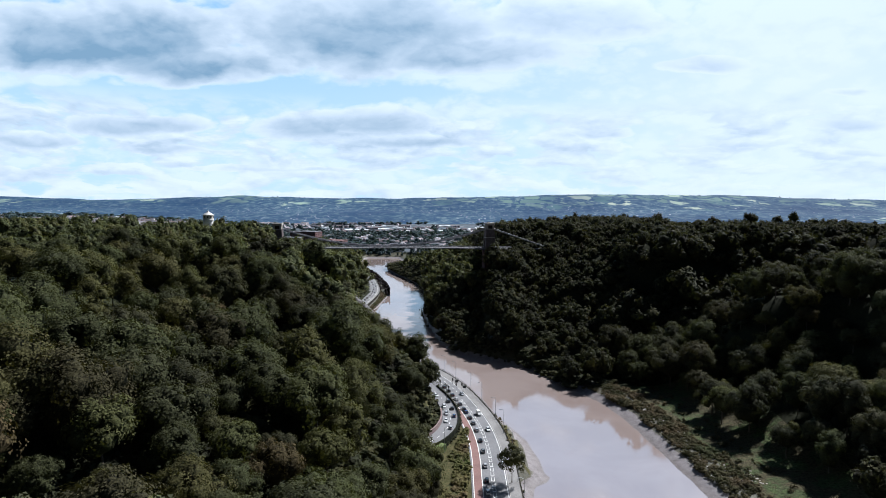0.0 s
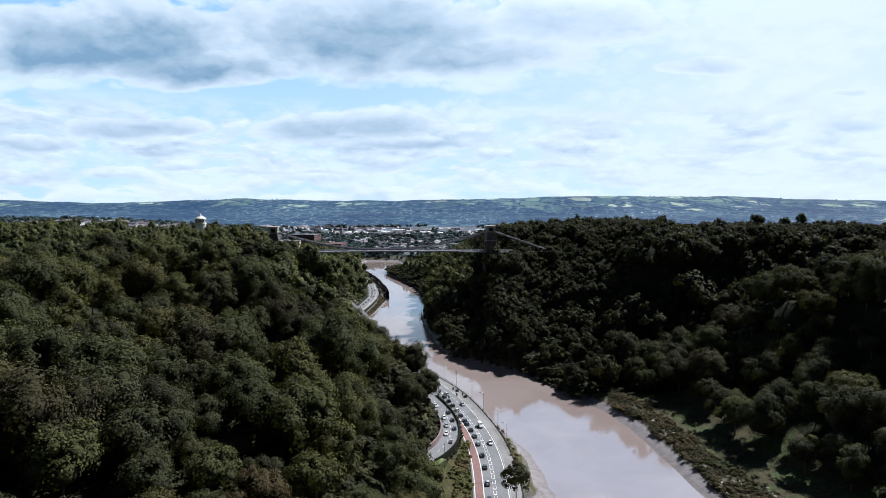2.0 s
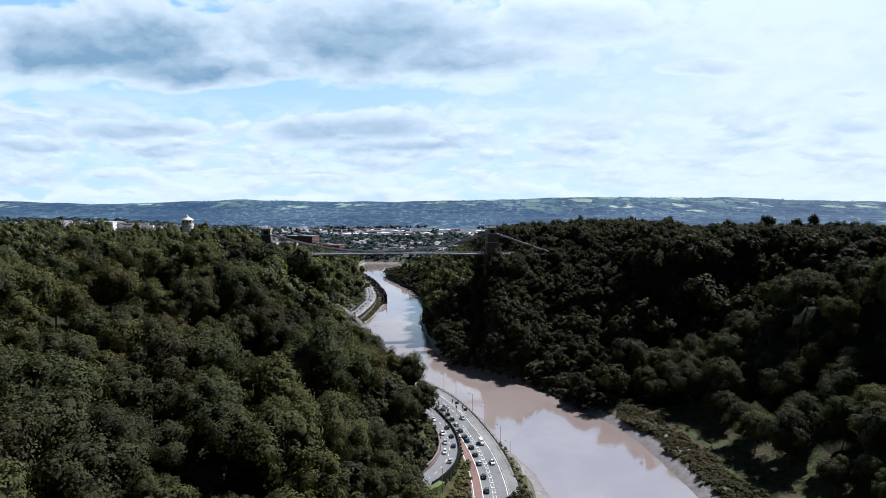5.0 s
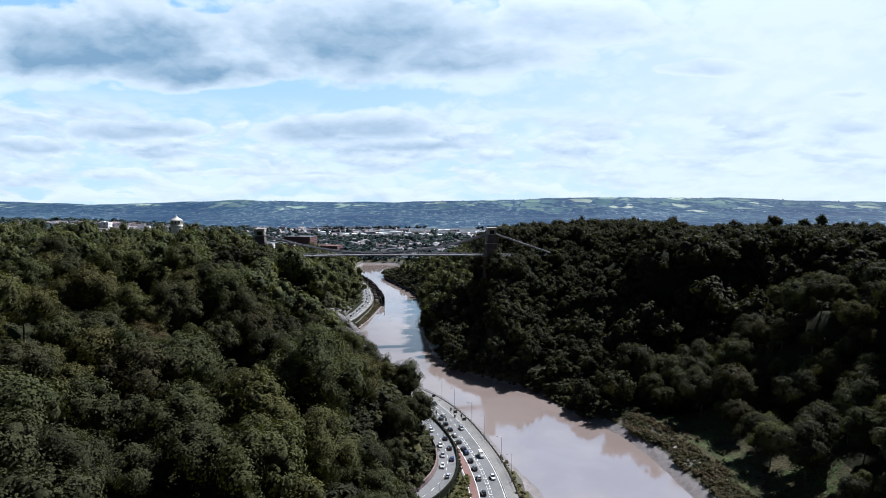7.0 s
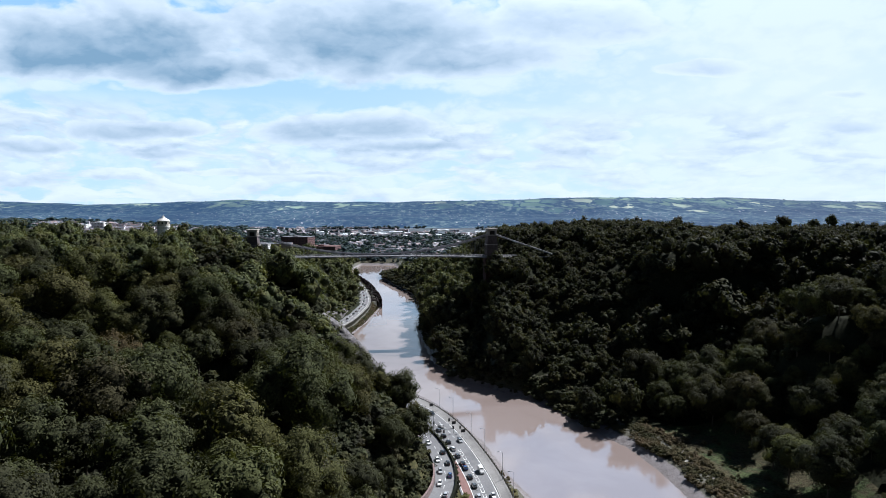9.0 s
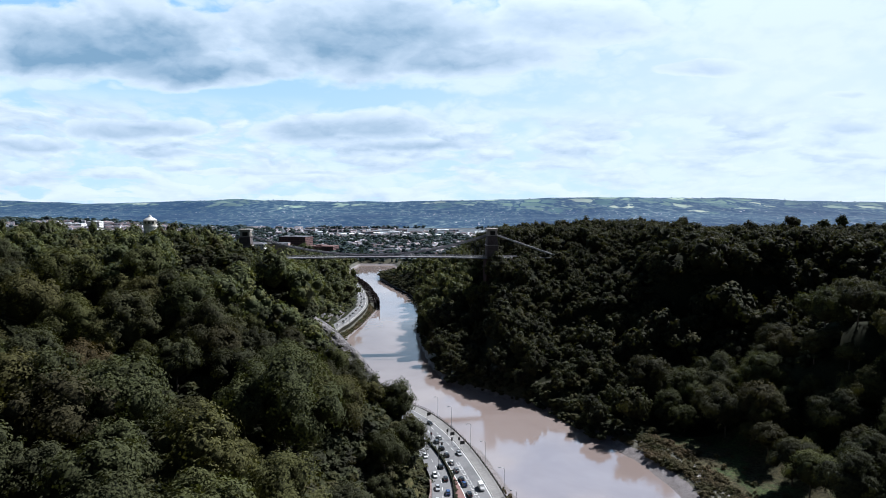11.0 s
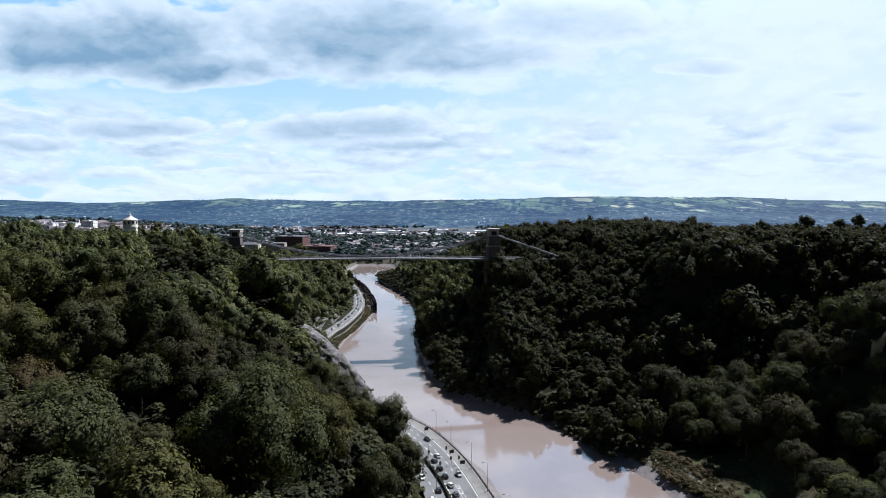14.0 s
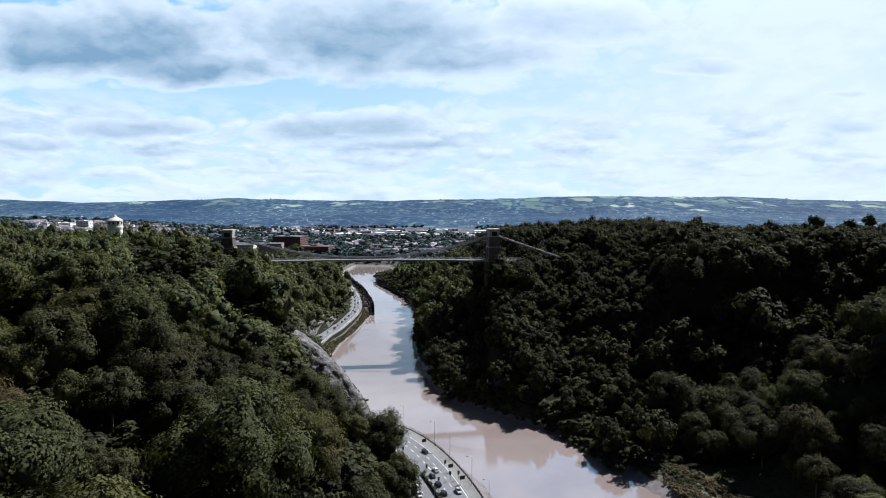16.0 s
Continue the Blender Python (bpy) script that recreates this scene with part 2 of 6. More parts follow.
# shade of the western hillside painted in by darkening the woodland hues
HILL_SHADE_HUES = tuple((p, (r * 0.68, g * 0.65, b * 0.70)) for p, (r, g, b) in WOOD_HUES)
M["wood_leaf"] = leaf_material("shaded_woodland_leaf", HILL_SHADE_HUES, False)
M["leaf_inner_shade"] = leaf_material("shaded_inner_leaf", CLOUD_SHADE_HUES, True, True)
M["wood_inner_shade"] = leaf_material("shaded_inner_woodland_leaf", HILL_SHADE_HUES, False, True)
# blue of the distance haze is painted into these far leaves
M["hazed_leaf"] = leaf_material("hazed_leaf", ((0.0, (0.024, 0.042, 0.054)), (0.5, (0.05, 0.076, 0.085)), (1.0, (0.10, 0.13, 0.12))), False)
M["bark"] = speckled("bark", (0.09, 0.07, 0.05), (0.16, 0.13, 0.10), 3.0, 0.95)
M["soil"] = speckled("woodland_floor", (0.014, 0.017, 0.009), (0.028, 0.03, 0.016), 0.7, 0.95, 0.05, spec=0.05)
# bluish tint paints haze over the town's ground
M["hazed_ground"] = speckled("hazed_ground", (0.065, 0.085, 0.10), (0.15, 0.165, 0.19), 0.05, 0.95, 0.008, spec=0.05)


def meadow_material():
    """Rough grass: brown and green patches, tufts and bare places."""
    m, n, b, geo = material("meadow_grass", 0.95, 0.0, 0.1)
    pos = geo.outputs["Position"]
    f, g, h = n.noise(pos, 0.07, 5.0, 0.65, 0.6), n.noise(pos, 0.9, 5.0, 0.7), n.noise(pos, 0.25, 4.0, 0.6)
    c = n.ramp(f, (0.32, (0.045, 0.044, 0.022)), (0.44, (0.07, 0.062, 0.034)), (0.52, (0.05, 0.066, 0.028)), (0.62, (0.07, 0.098, 0.036)), (0.72, (0.085, 0.072, 0.042)))
    c = n.mix(n.math("MULTIPLY", n.span(h, 0.5, 0.62), 0.6), c, (0.085, 0.072, 0.04))
    c = n.mix(1.0, c, n.ramp(g, (0.34, 0.3), (0.5, 0.85), (0.66, 1.3)), "MULTIPLY")
    n.link(c, b.inputs["Base Color"])
    bump(n, b, g, 1.0, 0.8)
    return m


M["grass"] = meadow_material()
M["lawn"] = speckled("mown_lawn", (0.10, 0.135, 0.055), (0.155, 0.185, 0.085), 0.25, 0.95, 0.05, spec=0.05)
M["verge"] = speckled("dry_verge_grass", (0.045, 0.05, 0.02), (0.105, 0.09, 0.045), 0.9, 0.95, 0.15, relief=0.5, spec=0.05)
M["reed"] = speckled("bank_scrub", (0.05, 0.055, 0.025), (0.12, 0.10, 0.05), 0.9, 0.95, 0.1, spec=0.05)
M["mud"] = speckled("tidal_mud", (0.20, 0.165, 0.14), (0.33, 0.28, 0.24), 0.35, 0.42, 0.08, spec=0.5, relief=0.25)


def rock_material():
    """Grey limestone in tilted beds, with dark joints, pale fresh faces and green ledges."""
    m, n, b, geo = material("limestone", 0.92, 0.0, 0.1)
    pos = geo.outputs["Position"]
    turn = n.add("ShaderNodeMapping")
    turn.inputs["Rotation"].default_value = (radians(38), radians(20), 0)
    turn.inputs["Scale"].default_value = (0.10, 0.10, 0.75)
    n.link(pos, turn.inputs[0])
    beds = n.noise(turn.outputs[0], 1.0, 7.0, 0.7, 0.5)
    tall = n.add("ShaderNodeMapping")
    tall.inputs["Scale"].default_value = (0.55, 0.55, 0.09)
    n.link(pos, tall.inputs[0])
    joints = n.noise(tall.outputs[0], 1.0, 6.0, 0.7, 0.8)
    patch = n.noise(pos, 0.09, 5.0, 0.6)
    c = n.ramp(beds, (0.3, (0.045, 0.041, 0.042)), (0.46, (0.13, 0.122, 0.125)), (0.58, (0.21, 0.198, 0.2)), (0.72, (0.30, 0.28, 0.27)))
    c = n.mix(1.0, c, n.ramp(joints, (0.36, 0.25), (0.47, 0.85), (0.6, 1.1)), "MULTIPLY")
    c = n.mix(n.math("MULTIPLY", n.span(patch, 0.54, 0.66), 0.7), c, (0.055, 0.058, 0.034))
    n.link(c, b.inputs["Base Color"])
    bump(n, b, n.math("ADD", beds, n.math("MULTIPLY", joints, 0.8)), 0.9, 0.9)
    return m


M["rock"] = rock_material()


def bank_material():
    """Tidal mud up to the high-water mark, rough brown growth above it."""
    m, n, b, geo = material("tidal_bank", 0.6, 0.0, 0.25)
    pos = geo.outputs["Position"]
    sep = n.add("ShaderNodeSeparateXYZ")
    n.link(pos, sep.inputs[0])
    f = n.noise(pos, 0.3, 6.0, 0.65)
    g = n.noise(pos, 1.3, 5.0, 0.7)
    mud = n.mix(n.span(f, 0.3, 0.7), (0.115, 0.10, 0.10), (0.20, 0.18, 0.183))
    wet = n.math("SUBTRACT", 1.0, n.span(sep.outputs[2], 0.15, 1.2))
    mud = n.mix(n.math("MULTIPLY", wet, 0.35), mud, (0.11, 0.09, 0.08))
    scrub = n.mix(n.span(g, 0.35, 0.65), (0.028, 0.029, 0.015), (0.066, 0.058, 0.03))
    line = n.math("ADD", sep.outputs[2], n.math("MULTIPLY", n.math("SUBTRACT", g, 0.5), 1.6))
    n.link(n.mix(n.span(line, 2.1, 2.5), mud, scrub), b.inputs["Base Color"])
    bump(n, b, g, 0.7, 0.4)
    return m


M["bank"] = bank_material()
M["asphalt"] = speckled("asphalt", (0.14, 0.14, 0.145), (0.19, 0.19, 0.195), 1.2, 0.85, 0.07)
M["path"] = speckled("footpath_tarmac", (0.19, 0.185, 0.18), (0.26, 0.25, 0.24), 1.2, 0.9, 0.09)
M["red"] = speckled("red_tarmac", (0.17, 0.095, 0.085), (0.23, 0.13, 0.115), 1.4, 0.9, 0.08)
M["paint"] = speckled("road_paint", (0.7, 0.7, 0.68), (0.8, 0.8, 0.78), 2.0, 0.7)
M["kerb"] = speckled("kerb_stone", (0.3, 0.29, 0.27), (0.42, 0.4, 0.38), 1.5, 0.9)
M["stone"] = speckled("pennant_stone", (0.078, 0.063, 0.065), (0.14, 0.115, 0.115), 0.6, 0.9, 0.12, relief=0.15)
M["cap"] = speckled("pale_ashlar", (0.34, 0.31, 0.28), (0.48, 0.44, 0.40), 0.8, 0.85, 0.2)
M["sandstone"] = speckled("red_sandstone", (0.05, 0.026, 0.026), (0.085, 0.045, 0.043), 0.5, 0.95, 0.1, spec=0.05)
M["iron"] = speckled("grey_painted_iron", (0.26, 0.26, 0.29), (0.36, 0.36, 0.40), 1.0, 0.6, 0.2, metal=0.2)
M["deck"] = speckled("bridge_deck", (0.12, 0.12, 0.13), (0.18, 0.18, 0.19), 0.9, 0.9)
M["timber"] = speckled("old_wharf_timber", (0.008, 0.006, 0.006), (0.034, 0.026, 0.026), 0.8, 0.95, spec=0.03)
M["ivy"] = speckled("ivy_covered_wall", (0.010, 0.012, 0.008), (0.024, 0.026, 0.017), 0.9, 0.95, 0.2, spec=0.05)
M["wall"] = speckled("mossy_wall", (0.018, 0.019, 0.014), (0.05, 0.046, 0.036), 0.8, 0.95, 0.2, spec=0.05)
M["white_wall"] = speckled("white_render", (0.68, 0.67, 0.64), (0.82, 0.81, 0.78), 0.5, 0.8, 0.1)
M["cream"] = speckled("cream_render", (0.5, 0.46, 0.38), (0.66, 0.62, 0.54), 0.5, 0.85, 0.1)
M["brick"] = speckled("red_brick", (0.105, 0.052, 0.05), (0.165, 0.085, 0.08), 0.7, 0.9, 0.08)
M["pale_brick"] = speckled("pale_brick", (0.42, 0.30, 0.26), (0.52, 0.40, 0.36), 0.7, 0.9, 0.08)
M["slate"] = speckled("slate_roof", (0.10, 0.105, 0.12), (0.18, 0.18, 0.20), 0.8, 0.7, 0.1)
M["tile"] = speckled("clay_tile_roof", (0.20, 0.10, 0.075), (0.30, 0.16, 0.12), 0.8, 0.85, 0.1)
M["shed"] = speckled("white_sheet_roof", (0.62, 0.65, 0.68), (0.8, 0.82, 0.84), 0.1, 0.5, 0.03)
M["glass"] = material("dark_window_glass", 0.12, 0.0, 0.6)[0]
M["glass"].node_tree.nodes["Principled BSDF"].inputs["Base Color"].default_value = (0.03, 0.035, 0.04, 1)
M["dark"] = speckled("dark_opening", (0.012, 0.011, 0.01), (0.02, 0.018, 0.016), 2.0, 0.9)
M["rubber"] = speckled("tyre_rubber", (0.02, 0.02, 0.02), (0.03, 0.03, 0.03), 4.0, 0.9)
M["steel"] = speckled("galvanised_steel", (0.22, 0.23, 0.24), (0.33, 0.34, 0.35), 2.0, 0.5, metal=0.5)
M["black"] = speckled("black_enamel", (0.015, 0.015, 0.016), (0.03, 0.03, 0.03), 2.0, 0.5)
M["lampglass"] = speckled("lamp_lens", (0.6, 0.62, 0.64), (0.75, 0.76, 0.78), 2.0, 0.3)
M["tail"] = speckled("red_lens", (0.3, 0.02, 0.02), (0.4, 0.03, 0.03), 2.0, 0.3)


def town_material():
    m, n, b, geo = material("town_walls", 0.85)
    # far walls, and roofs below, carry a painted haze tint
    c = n.ramp(geo.outputs["Random Per Island"], (0.0, (0.2, 0.16, 0.17)), (0.5, (0.32, 0.28, 0.29)), (0.75, (0.45, 0.44, 0.47)), (0.9, (0.75, 0.75, 0.77)), (1.0, (0.6, 0.58, 0.58)))
    f = n.noise(geo.outputs["Position"], 0.35, 3.0)
    n.link(n.mix(n.math("MULTIPLY", n.span(f, 0.5, 0.6), 0.5), c, (0.12, 0.12, 0.13)), b.inputs["Base Color"])
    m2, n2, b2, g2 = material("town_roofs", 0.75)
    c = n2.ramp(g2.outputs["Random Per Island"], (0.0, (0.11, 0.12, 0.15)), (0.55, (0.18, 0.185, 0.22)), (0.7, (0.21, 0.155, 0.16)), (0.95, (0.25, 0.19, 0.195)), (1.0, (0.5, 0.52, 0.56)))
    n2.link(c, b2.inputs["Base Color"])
    return m, m2


M["town_wall"], M["town_roof"] = town_material()


def water_material():
    m, n, b, geo = material("silty_tidal_water", 0.06, 0.0, 0.5)
    b.inputs["IOR"].default_value = 2.2
    f = n.noise(geo.outputs["Position"], 0.02, 4.0, 0.6, 0.4)
    n.link(n.mix(n.span(f, 0.35, 0.65), (0.235, 0.188, 0.172), (0.27, 0.222, 0.206)), b.inputs["Base Color"])
    r = n.noise(geo.outputs["Position"], 0.5, 4.0, 0.6)
    n.link(n.math("MULTIPLY_ADD", n.span(n.noise(geo.outputs["Position"], 0.012, 3.0), 0.4, 0.65), 0.07, 0.035), b.inputs["Roughness"])
    bump(n, b, r, 0.02, 0.1)
    return m


M["water"] = water_material()


def country_material():
    """Backdrop of the far side of the valley: woods and suburbs below, fields with hedges on the slopes. A faint blue
    glow paints its haze.
    """
    m, n, b, geo = material("hazed_country", 0.95, 0.0, 0.05)
    pos = geo.outputs["Position"]
    sep = n.add("ShaderNodeSeparateXYZ")
    n.link(pos, sep.inputs[0])
    tall = sep.outputs[2]

    def stretched(sx):
        """Patterns drawn out up the slope, so that fields keep their shape when seen edge-on."""
        k = n.add("ShaderNodeMapping")
        k.inputs["Scale"].default_value = (sx, sx * 0.6, 0.0)
        n.link(pos, k.inputs[0])
        return k.outputs[0]

    warp = n.add("ShaderNodeVectorMath")
    warp.operation = "MULTIPLY_ADD"
    wn = n.add("ShaderNodeTexNoise")
    n.link(stretched(0.006), wn.inputs["Vector"])
    wn.inputs["Scale"].default_value = 1.0
    n.link(wn.outputs["Color"], warp.inputs[0])
    warp.inputs[1].default_value = (1.6, 1.6, 1.6)
    n.link(stretched(0.008), warp.inputs[2])
    cell, edge = n.add("ShaderNodeTexVoronoi"), n.add("ShaderNodeTexVoronoi")
    edge.feature = "DISTANCE_TO_EDGE"
    for k in (cell, edge):
        k.inputs["Scale"].default_value = 1.0
        n.link(warp.outputs[0], k.inputs[0])
    one = n.add("ShaderNodeSeparateColor")
    n.link(cell.outputs["Color"], one.inputs[0])
    field = n.ramp(one.outputs[0], (0.0, (0.045, 0.075, 0.05)), (0.4, (0.085, 0.12, 0.07)), (0.7, (0.17, 0.22, 0.14)), (1.0, (0.28, 0.31, 0.21)))
    clump = n.noise(stretched(0.022), 1.0, 6.0, 0.78)
    wood = n.ramp(clump, (0.36, (0.002, 0.005, 0.008)), (0.5, (0.016, 0.028, 0.03)), (0.64, (0.12, 0.15, 0.125)))
    hedge = n.math("LESS_THAN", n.math("ADD", edge.outputs["Distance"], n.math("MULTIPLY", clump, -0.12)), 0.03)
    c = n.mix(hedge, field, wood)
    # woods take over most of the slope, all of its foot; more open ground to the west
    g = n.noise(stretched(0.0032), 1.0, 7.0, 0.66)
    low = n.math("SUBTRACT", 1.0, n.span(tall, 55.0, 100.0))
    g = n.math("ADD", g, n.math("MULTIPLY", low, 0.15))
    g = n.math("ADD", g, n.math("MULTIPLY", n.math("SUBTRACT", 1.0, n.span(sep.outputs[0], -500.0, 500.0)), 0.07))
    one_wood = n.math("GREATER_THAN", one.outputs[1], 0.68)
    g = n.math("ADD", g, n.math("MULTIPLY", one_wood, 0.12))
    c = n.mix(n.span(g, 0.525, 0.55), c, wood)
    # roofs and walls of suburbs, in drifts on the lower ground
    dots = n.add("ShaderNodeTexVoronoi")
    dots.inputs["Scale"].default_value = 1.0
    n.link(stretched(0.07), dots.inputs[0])
    two = n.add("ShaderNodeSeparateColor")
    n.link(dots.outputs["Color"], two.inputs[0])
    town = n.math("MULTIPLY", n.span(n.noise(stretched(0.0018), 1.0, 5.0, 0.65), 0.42, 0.52), n.math("SUBTRACT", 1.0, n.span(tall, 62.0, 100.0)))
    spot = n.math("MULTIPLY", n.math("LESS_THAN", dots.outputs["Distance"], 0.33), n.math("GREATER_THAN", two.outputs[0], 0.8))
    roof = n.ramp(two.outputs[1], (0.0, (0.10, 0.10, 0.12)), (0.55, (0.2, 0.18, 0.19)), (0.8, (0.38, 0.38, 0.40)), (1.0, (0.7, 0.7, 0.72)))
    c = n.mix(n.math("MULTIPLY", spot, town), c, roof)
    # broad belts of darker and paler tone
    belt = n.noise(stretched(0.0011), 1.0, 4.0, 0.6)
    c = n.mix(1.0, c, n.ramp(belt, (0.38, 0.4), (0.5, 1.0), (0.62, 1.6)), "MULTIPLY")
    n.link(c, b.inputs["Base Color"])
    # blue emission stands in for distance haze; the hills give off no light
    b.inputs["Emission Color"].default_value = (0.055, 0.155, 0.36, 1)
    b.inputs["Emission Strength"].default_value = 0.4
    return m


M["country"] = country_material()
# wooded ridge with haze put into its colour as blue
M["hazed_wood"] = speckled("hazed_wooded_ridge", (0.016, 0.028, 0.036), (0.066, 0.088, 0.095), 0.06, 0.95, 0.006, spec=0.05)


# ---- helpers of this scene ----
def mesh(name, verts, faces, mats, index=None, smooth=False):
    me = bpy.data.meshes.new(name)
    me.from_pydata([tuple(v) for v in verts], [], [tuple(f) for f in faces])
    for m in mats if isinstance(mats, (list, tuple)) else [mats]:
        me.materials.append(M[m])
    if index is not None:
        me.polygons.foreach_set("material_index", np.asarray(index, dtype=np.int32))
    if smooth:
        me.polygons.foreach_set("use_smooth", np.ones(len(me.polygons), dtype=bool))
    me.update()
    return me


def mesh_np(name, verts, tris, mats, index=None):
    """A mesh from arrays of places and triangles or quads."""
    me = bpy.data.meshes.new(name)
    k = tris.shape[1]
    me.vertices.add(len(verts))
    me.vertices.foreach_set("co", np.asarray(verts, dtype=np.float32).ravel())
    me.loops.add(tris.size)
    me.loops.foreach_set("vertex_index", tris.astype(np.int32).ravel())
    me.polygons.add(len(tris))
    me.polygons.foreach_set("loop_start", np.arange(0, tris.size, k, dtype=np.int32))
    for m in mats:
        me.materials.append(M[m])
    if index is not None:
        me.polygons.foreach_set("material_index", index.astype(np.int32))
    if index is not None and len(mats) == 2:
        me.polygons.foreach_set("use_smooth", index.astype(bool))
    me.update(calc_edges=True)
    return me


class Solid:
    """Collects boxes, prisms and tubes into one mesh."""

    def __init__(self):
        self.v, self.f, self.m = [], [], []

    def add(self, verts, faces, mat=0):
        o = len(self.v)
        self.v += [tuple(p) for p in verts]
        self.f += [tuple(i + o for i in f) for f in faces]
        self.m += [mat] * len(faces)
        return self

    def box(self, x0, x1, y0, y1, z0, z1, mat=0, taper=0.0, tilt=None):
        t = taper
        v = [(x0, y0, z0), (x1, y0, z0), (x1, y1, z0), (x0, y1, z0), (x0 + t, y0 + t, z1), (x1 - t, y0 + t, z1), (x1 - t, y1 - t, z1), (x0 + t, y1 - t, z1)]
        if tilt is not None:
            v = [tilt @ Vector(p) for p in v]
        return self.add(v, [(3, 2, 1, 0), (4, 5, 6, 7), (0, 1, 5, 4), (1, 2, 6, 5), (2, 3, 7, 6), (3, 0, 4, 7)], mat)

    def ring(self, profile, sides=12, mat=0, c=(0, 0), cap=True):
        """A turned form: rows of (radius, z)."""
        v, f = [], []
        for r, z in profile:
            v += [(c[0] + r * math.cos(2 * math.pi * k / sides), c[1] + r * math.sin(2 * math.pi * k / sides), z) for k in range(sides)]
        for j in range(len(profile) - 1):
            for k in range(sides):
                a, b = j * sides + k, j * sides + (k + 1) % sides
                f.append((a, b, b + sides, a + sides))
        if cap:
            f.append(tuple(range(sides - 1, -1, -1)))
            f.append(tuple(range((len(profile) - 1) * sides, len(profile) * sides)))
        return self.add(v, f, mat)

    def tube(self, pts, r, sides=5, mat=0, r1=None):
        pts = [Vector(p) for p in pts]
        v, f = [], []
        for k, p in enumerate(pts):
            d = (pts[min(k + 1, len(pts) - 1)] - pts[max(k - 1, 0)]).normalized()
            a = d.cross(Vector((0, 0, 1)) if abs(d.z) < 0.9 else Vector((1, 0, 0))).normalized()
            b = d.cross(a)
            rr = r if r1 is None else r + (r1 - r) * k / (len(pts) - 1)
            v += [p + (a * math.cos(2 * math.pi * j / sides) + b * math.sin(2 * math.pi * j / sides)) * rr for j in range(sides)]
        for k in range(len(pts) - 1):
            for j in range(sides):
                a, b = k * sides + j, k * sides + (j + 1) % sides
                f.append((a, a + sides, b + sides, b))
        f.append(tuple(range(sides)))
        f.append(tuple(range(len(v) - 1, len(v) - sides - 1, -1)))
        return self.add(v, f, mat)

    def data(self, name, mats, smooth=False):
        return mesh(name, self.v, self.f, mats, self.m, smooth)


def part(name, solid, mats, parent, label="", smooth=False):
    ob = new(name, solid.data(name, mats, smooth) if isinstance(solid, Solid) else solid)
    ob.parent = parent
    return tagged(ob, label)


def thing(name, label, category, m=None, group="", kind=""):
    ob = new(name)
    if m is not None:
        ob.matrix_world = m
    return tagged(ob, label, category, group, kind)


def table(y, rows):
    """A value that follows rows of (key, value), eased between them."""
    k = np.array(rows, dtype=float)
    return np.interp(y, k[:, 0], k[:, 1])


def glide(points, step=4.0):
    """A smooth line through points, at even steps."""
    p = [np.array(q, dtype=float) for q in points]
    p = [2 * p[0] - p[1]] + p + [2 * p[-1] - p[-2]]
    out = []
    for a, b, c, d in zip(p, p[1:], p[2:], p[3:]):
        for t in np.linspace(0, 1, max(2, int(np.linalg.norm(c - b) / step)), endpoint=False):
            out.append(0.5 * (2 * b + (c - a) * t + (2 * a - 5 * b + 4 * c - d) * t * t + (3 * b - a - 3 * c + d) * t ** 3))
    return np.array(out + [p[-2]])


def smooth01(v, a, b):
    t = np.clip((v - a) / (b - a), 0, 1)
    return t * t * (3 - 2 * t)


def lumps(x, y, size, seed=0):
    """Cheap smooth noise in the plan, -1 to 1."""
    s = 1.0 / size
    return (np.sin(x * s * 1.7 + 1.3 * np.sin(y * s * 1.1 + seed) + seed) + np.sin(y * s * 1.9 + 1.1 * np.sin(x * s * 0.9 + 2 * seed)) + np.sin((x + y) * s * 1.2 + 3 * seed)) / 3


# ---- the lie of the land ----
ROAD_Z = 8.2
WATER_LEFT = [(-400, 20), (150, 26), (250, 28), (258, 30), (263, 39), (268, 35), (284, 34), (307, 30), (334, 19), (376, 7), (405, -10), (430, -33), (470, -72), (520, -100), (570, -108), (628, -111), (680, -107), (756, -106), (783, -105), (847, -121), (930, -150), (1023, -178), (1100, -205), (1168, -228), (1200, -330)]
WATER_RIGHT = [(-400, 125), (150, 112), (250, 102), (290, 97), (338, 90), (369, 82), (399, 64), (438, 46), (465, 14), (489, -14), (532, -28), (635, -48), (703, -53), (813, -56), (895, -83), (994, -124), (1049, -143), (1085, -146), (1122, -131), (1190, -130), (1262, -150)]
FOOT_LEFT = [(-400, -14), (150, -12), (232, -14), (262, -22), (285, -19), (302, -16), (340, -21), (365, -30), (385, -36), (400, -44), (413, -52), (430, -65), (470, -93), (520, -117), (570, -131), (625, -132.5), (680, -127), (746, -127), (819, -140), (910, -162), (1027, -201), (1120, -241), (1250, -400)]
bank_line = np.array([(x, y) for y, x in WATER_RIGHT])


def from_bank(x, y):
    """How far a place lies from the right-hand water's edge."""
    best = np.full(np.shape(x), 1e9)
    for (ax, ay), (bx, by) in zip(bank_line[:-1], bank_line[1:]):
        dx, dy = bx - ax, by - ay
        t = np.clip(((x - ax) * dx + (y - ay) * dy) / (dx * dx + dy * dy), 0, 1)
        best = np.minimum(best, np.hypot(x - ax - t * dx, y - ay - t * dy))
    return best


def rise(d, rows):
    return np.interp(d, [r[0] for r in rows], [r[1] for r in rows])


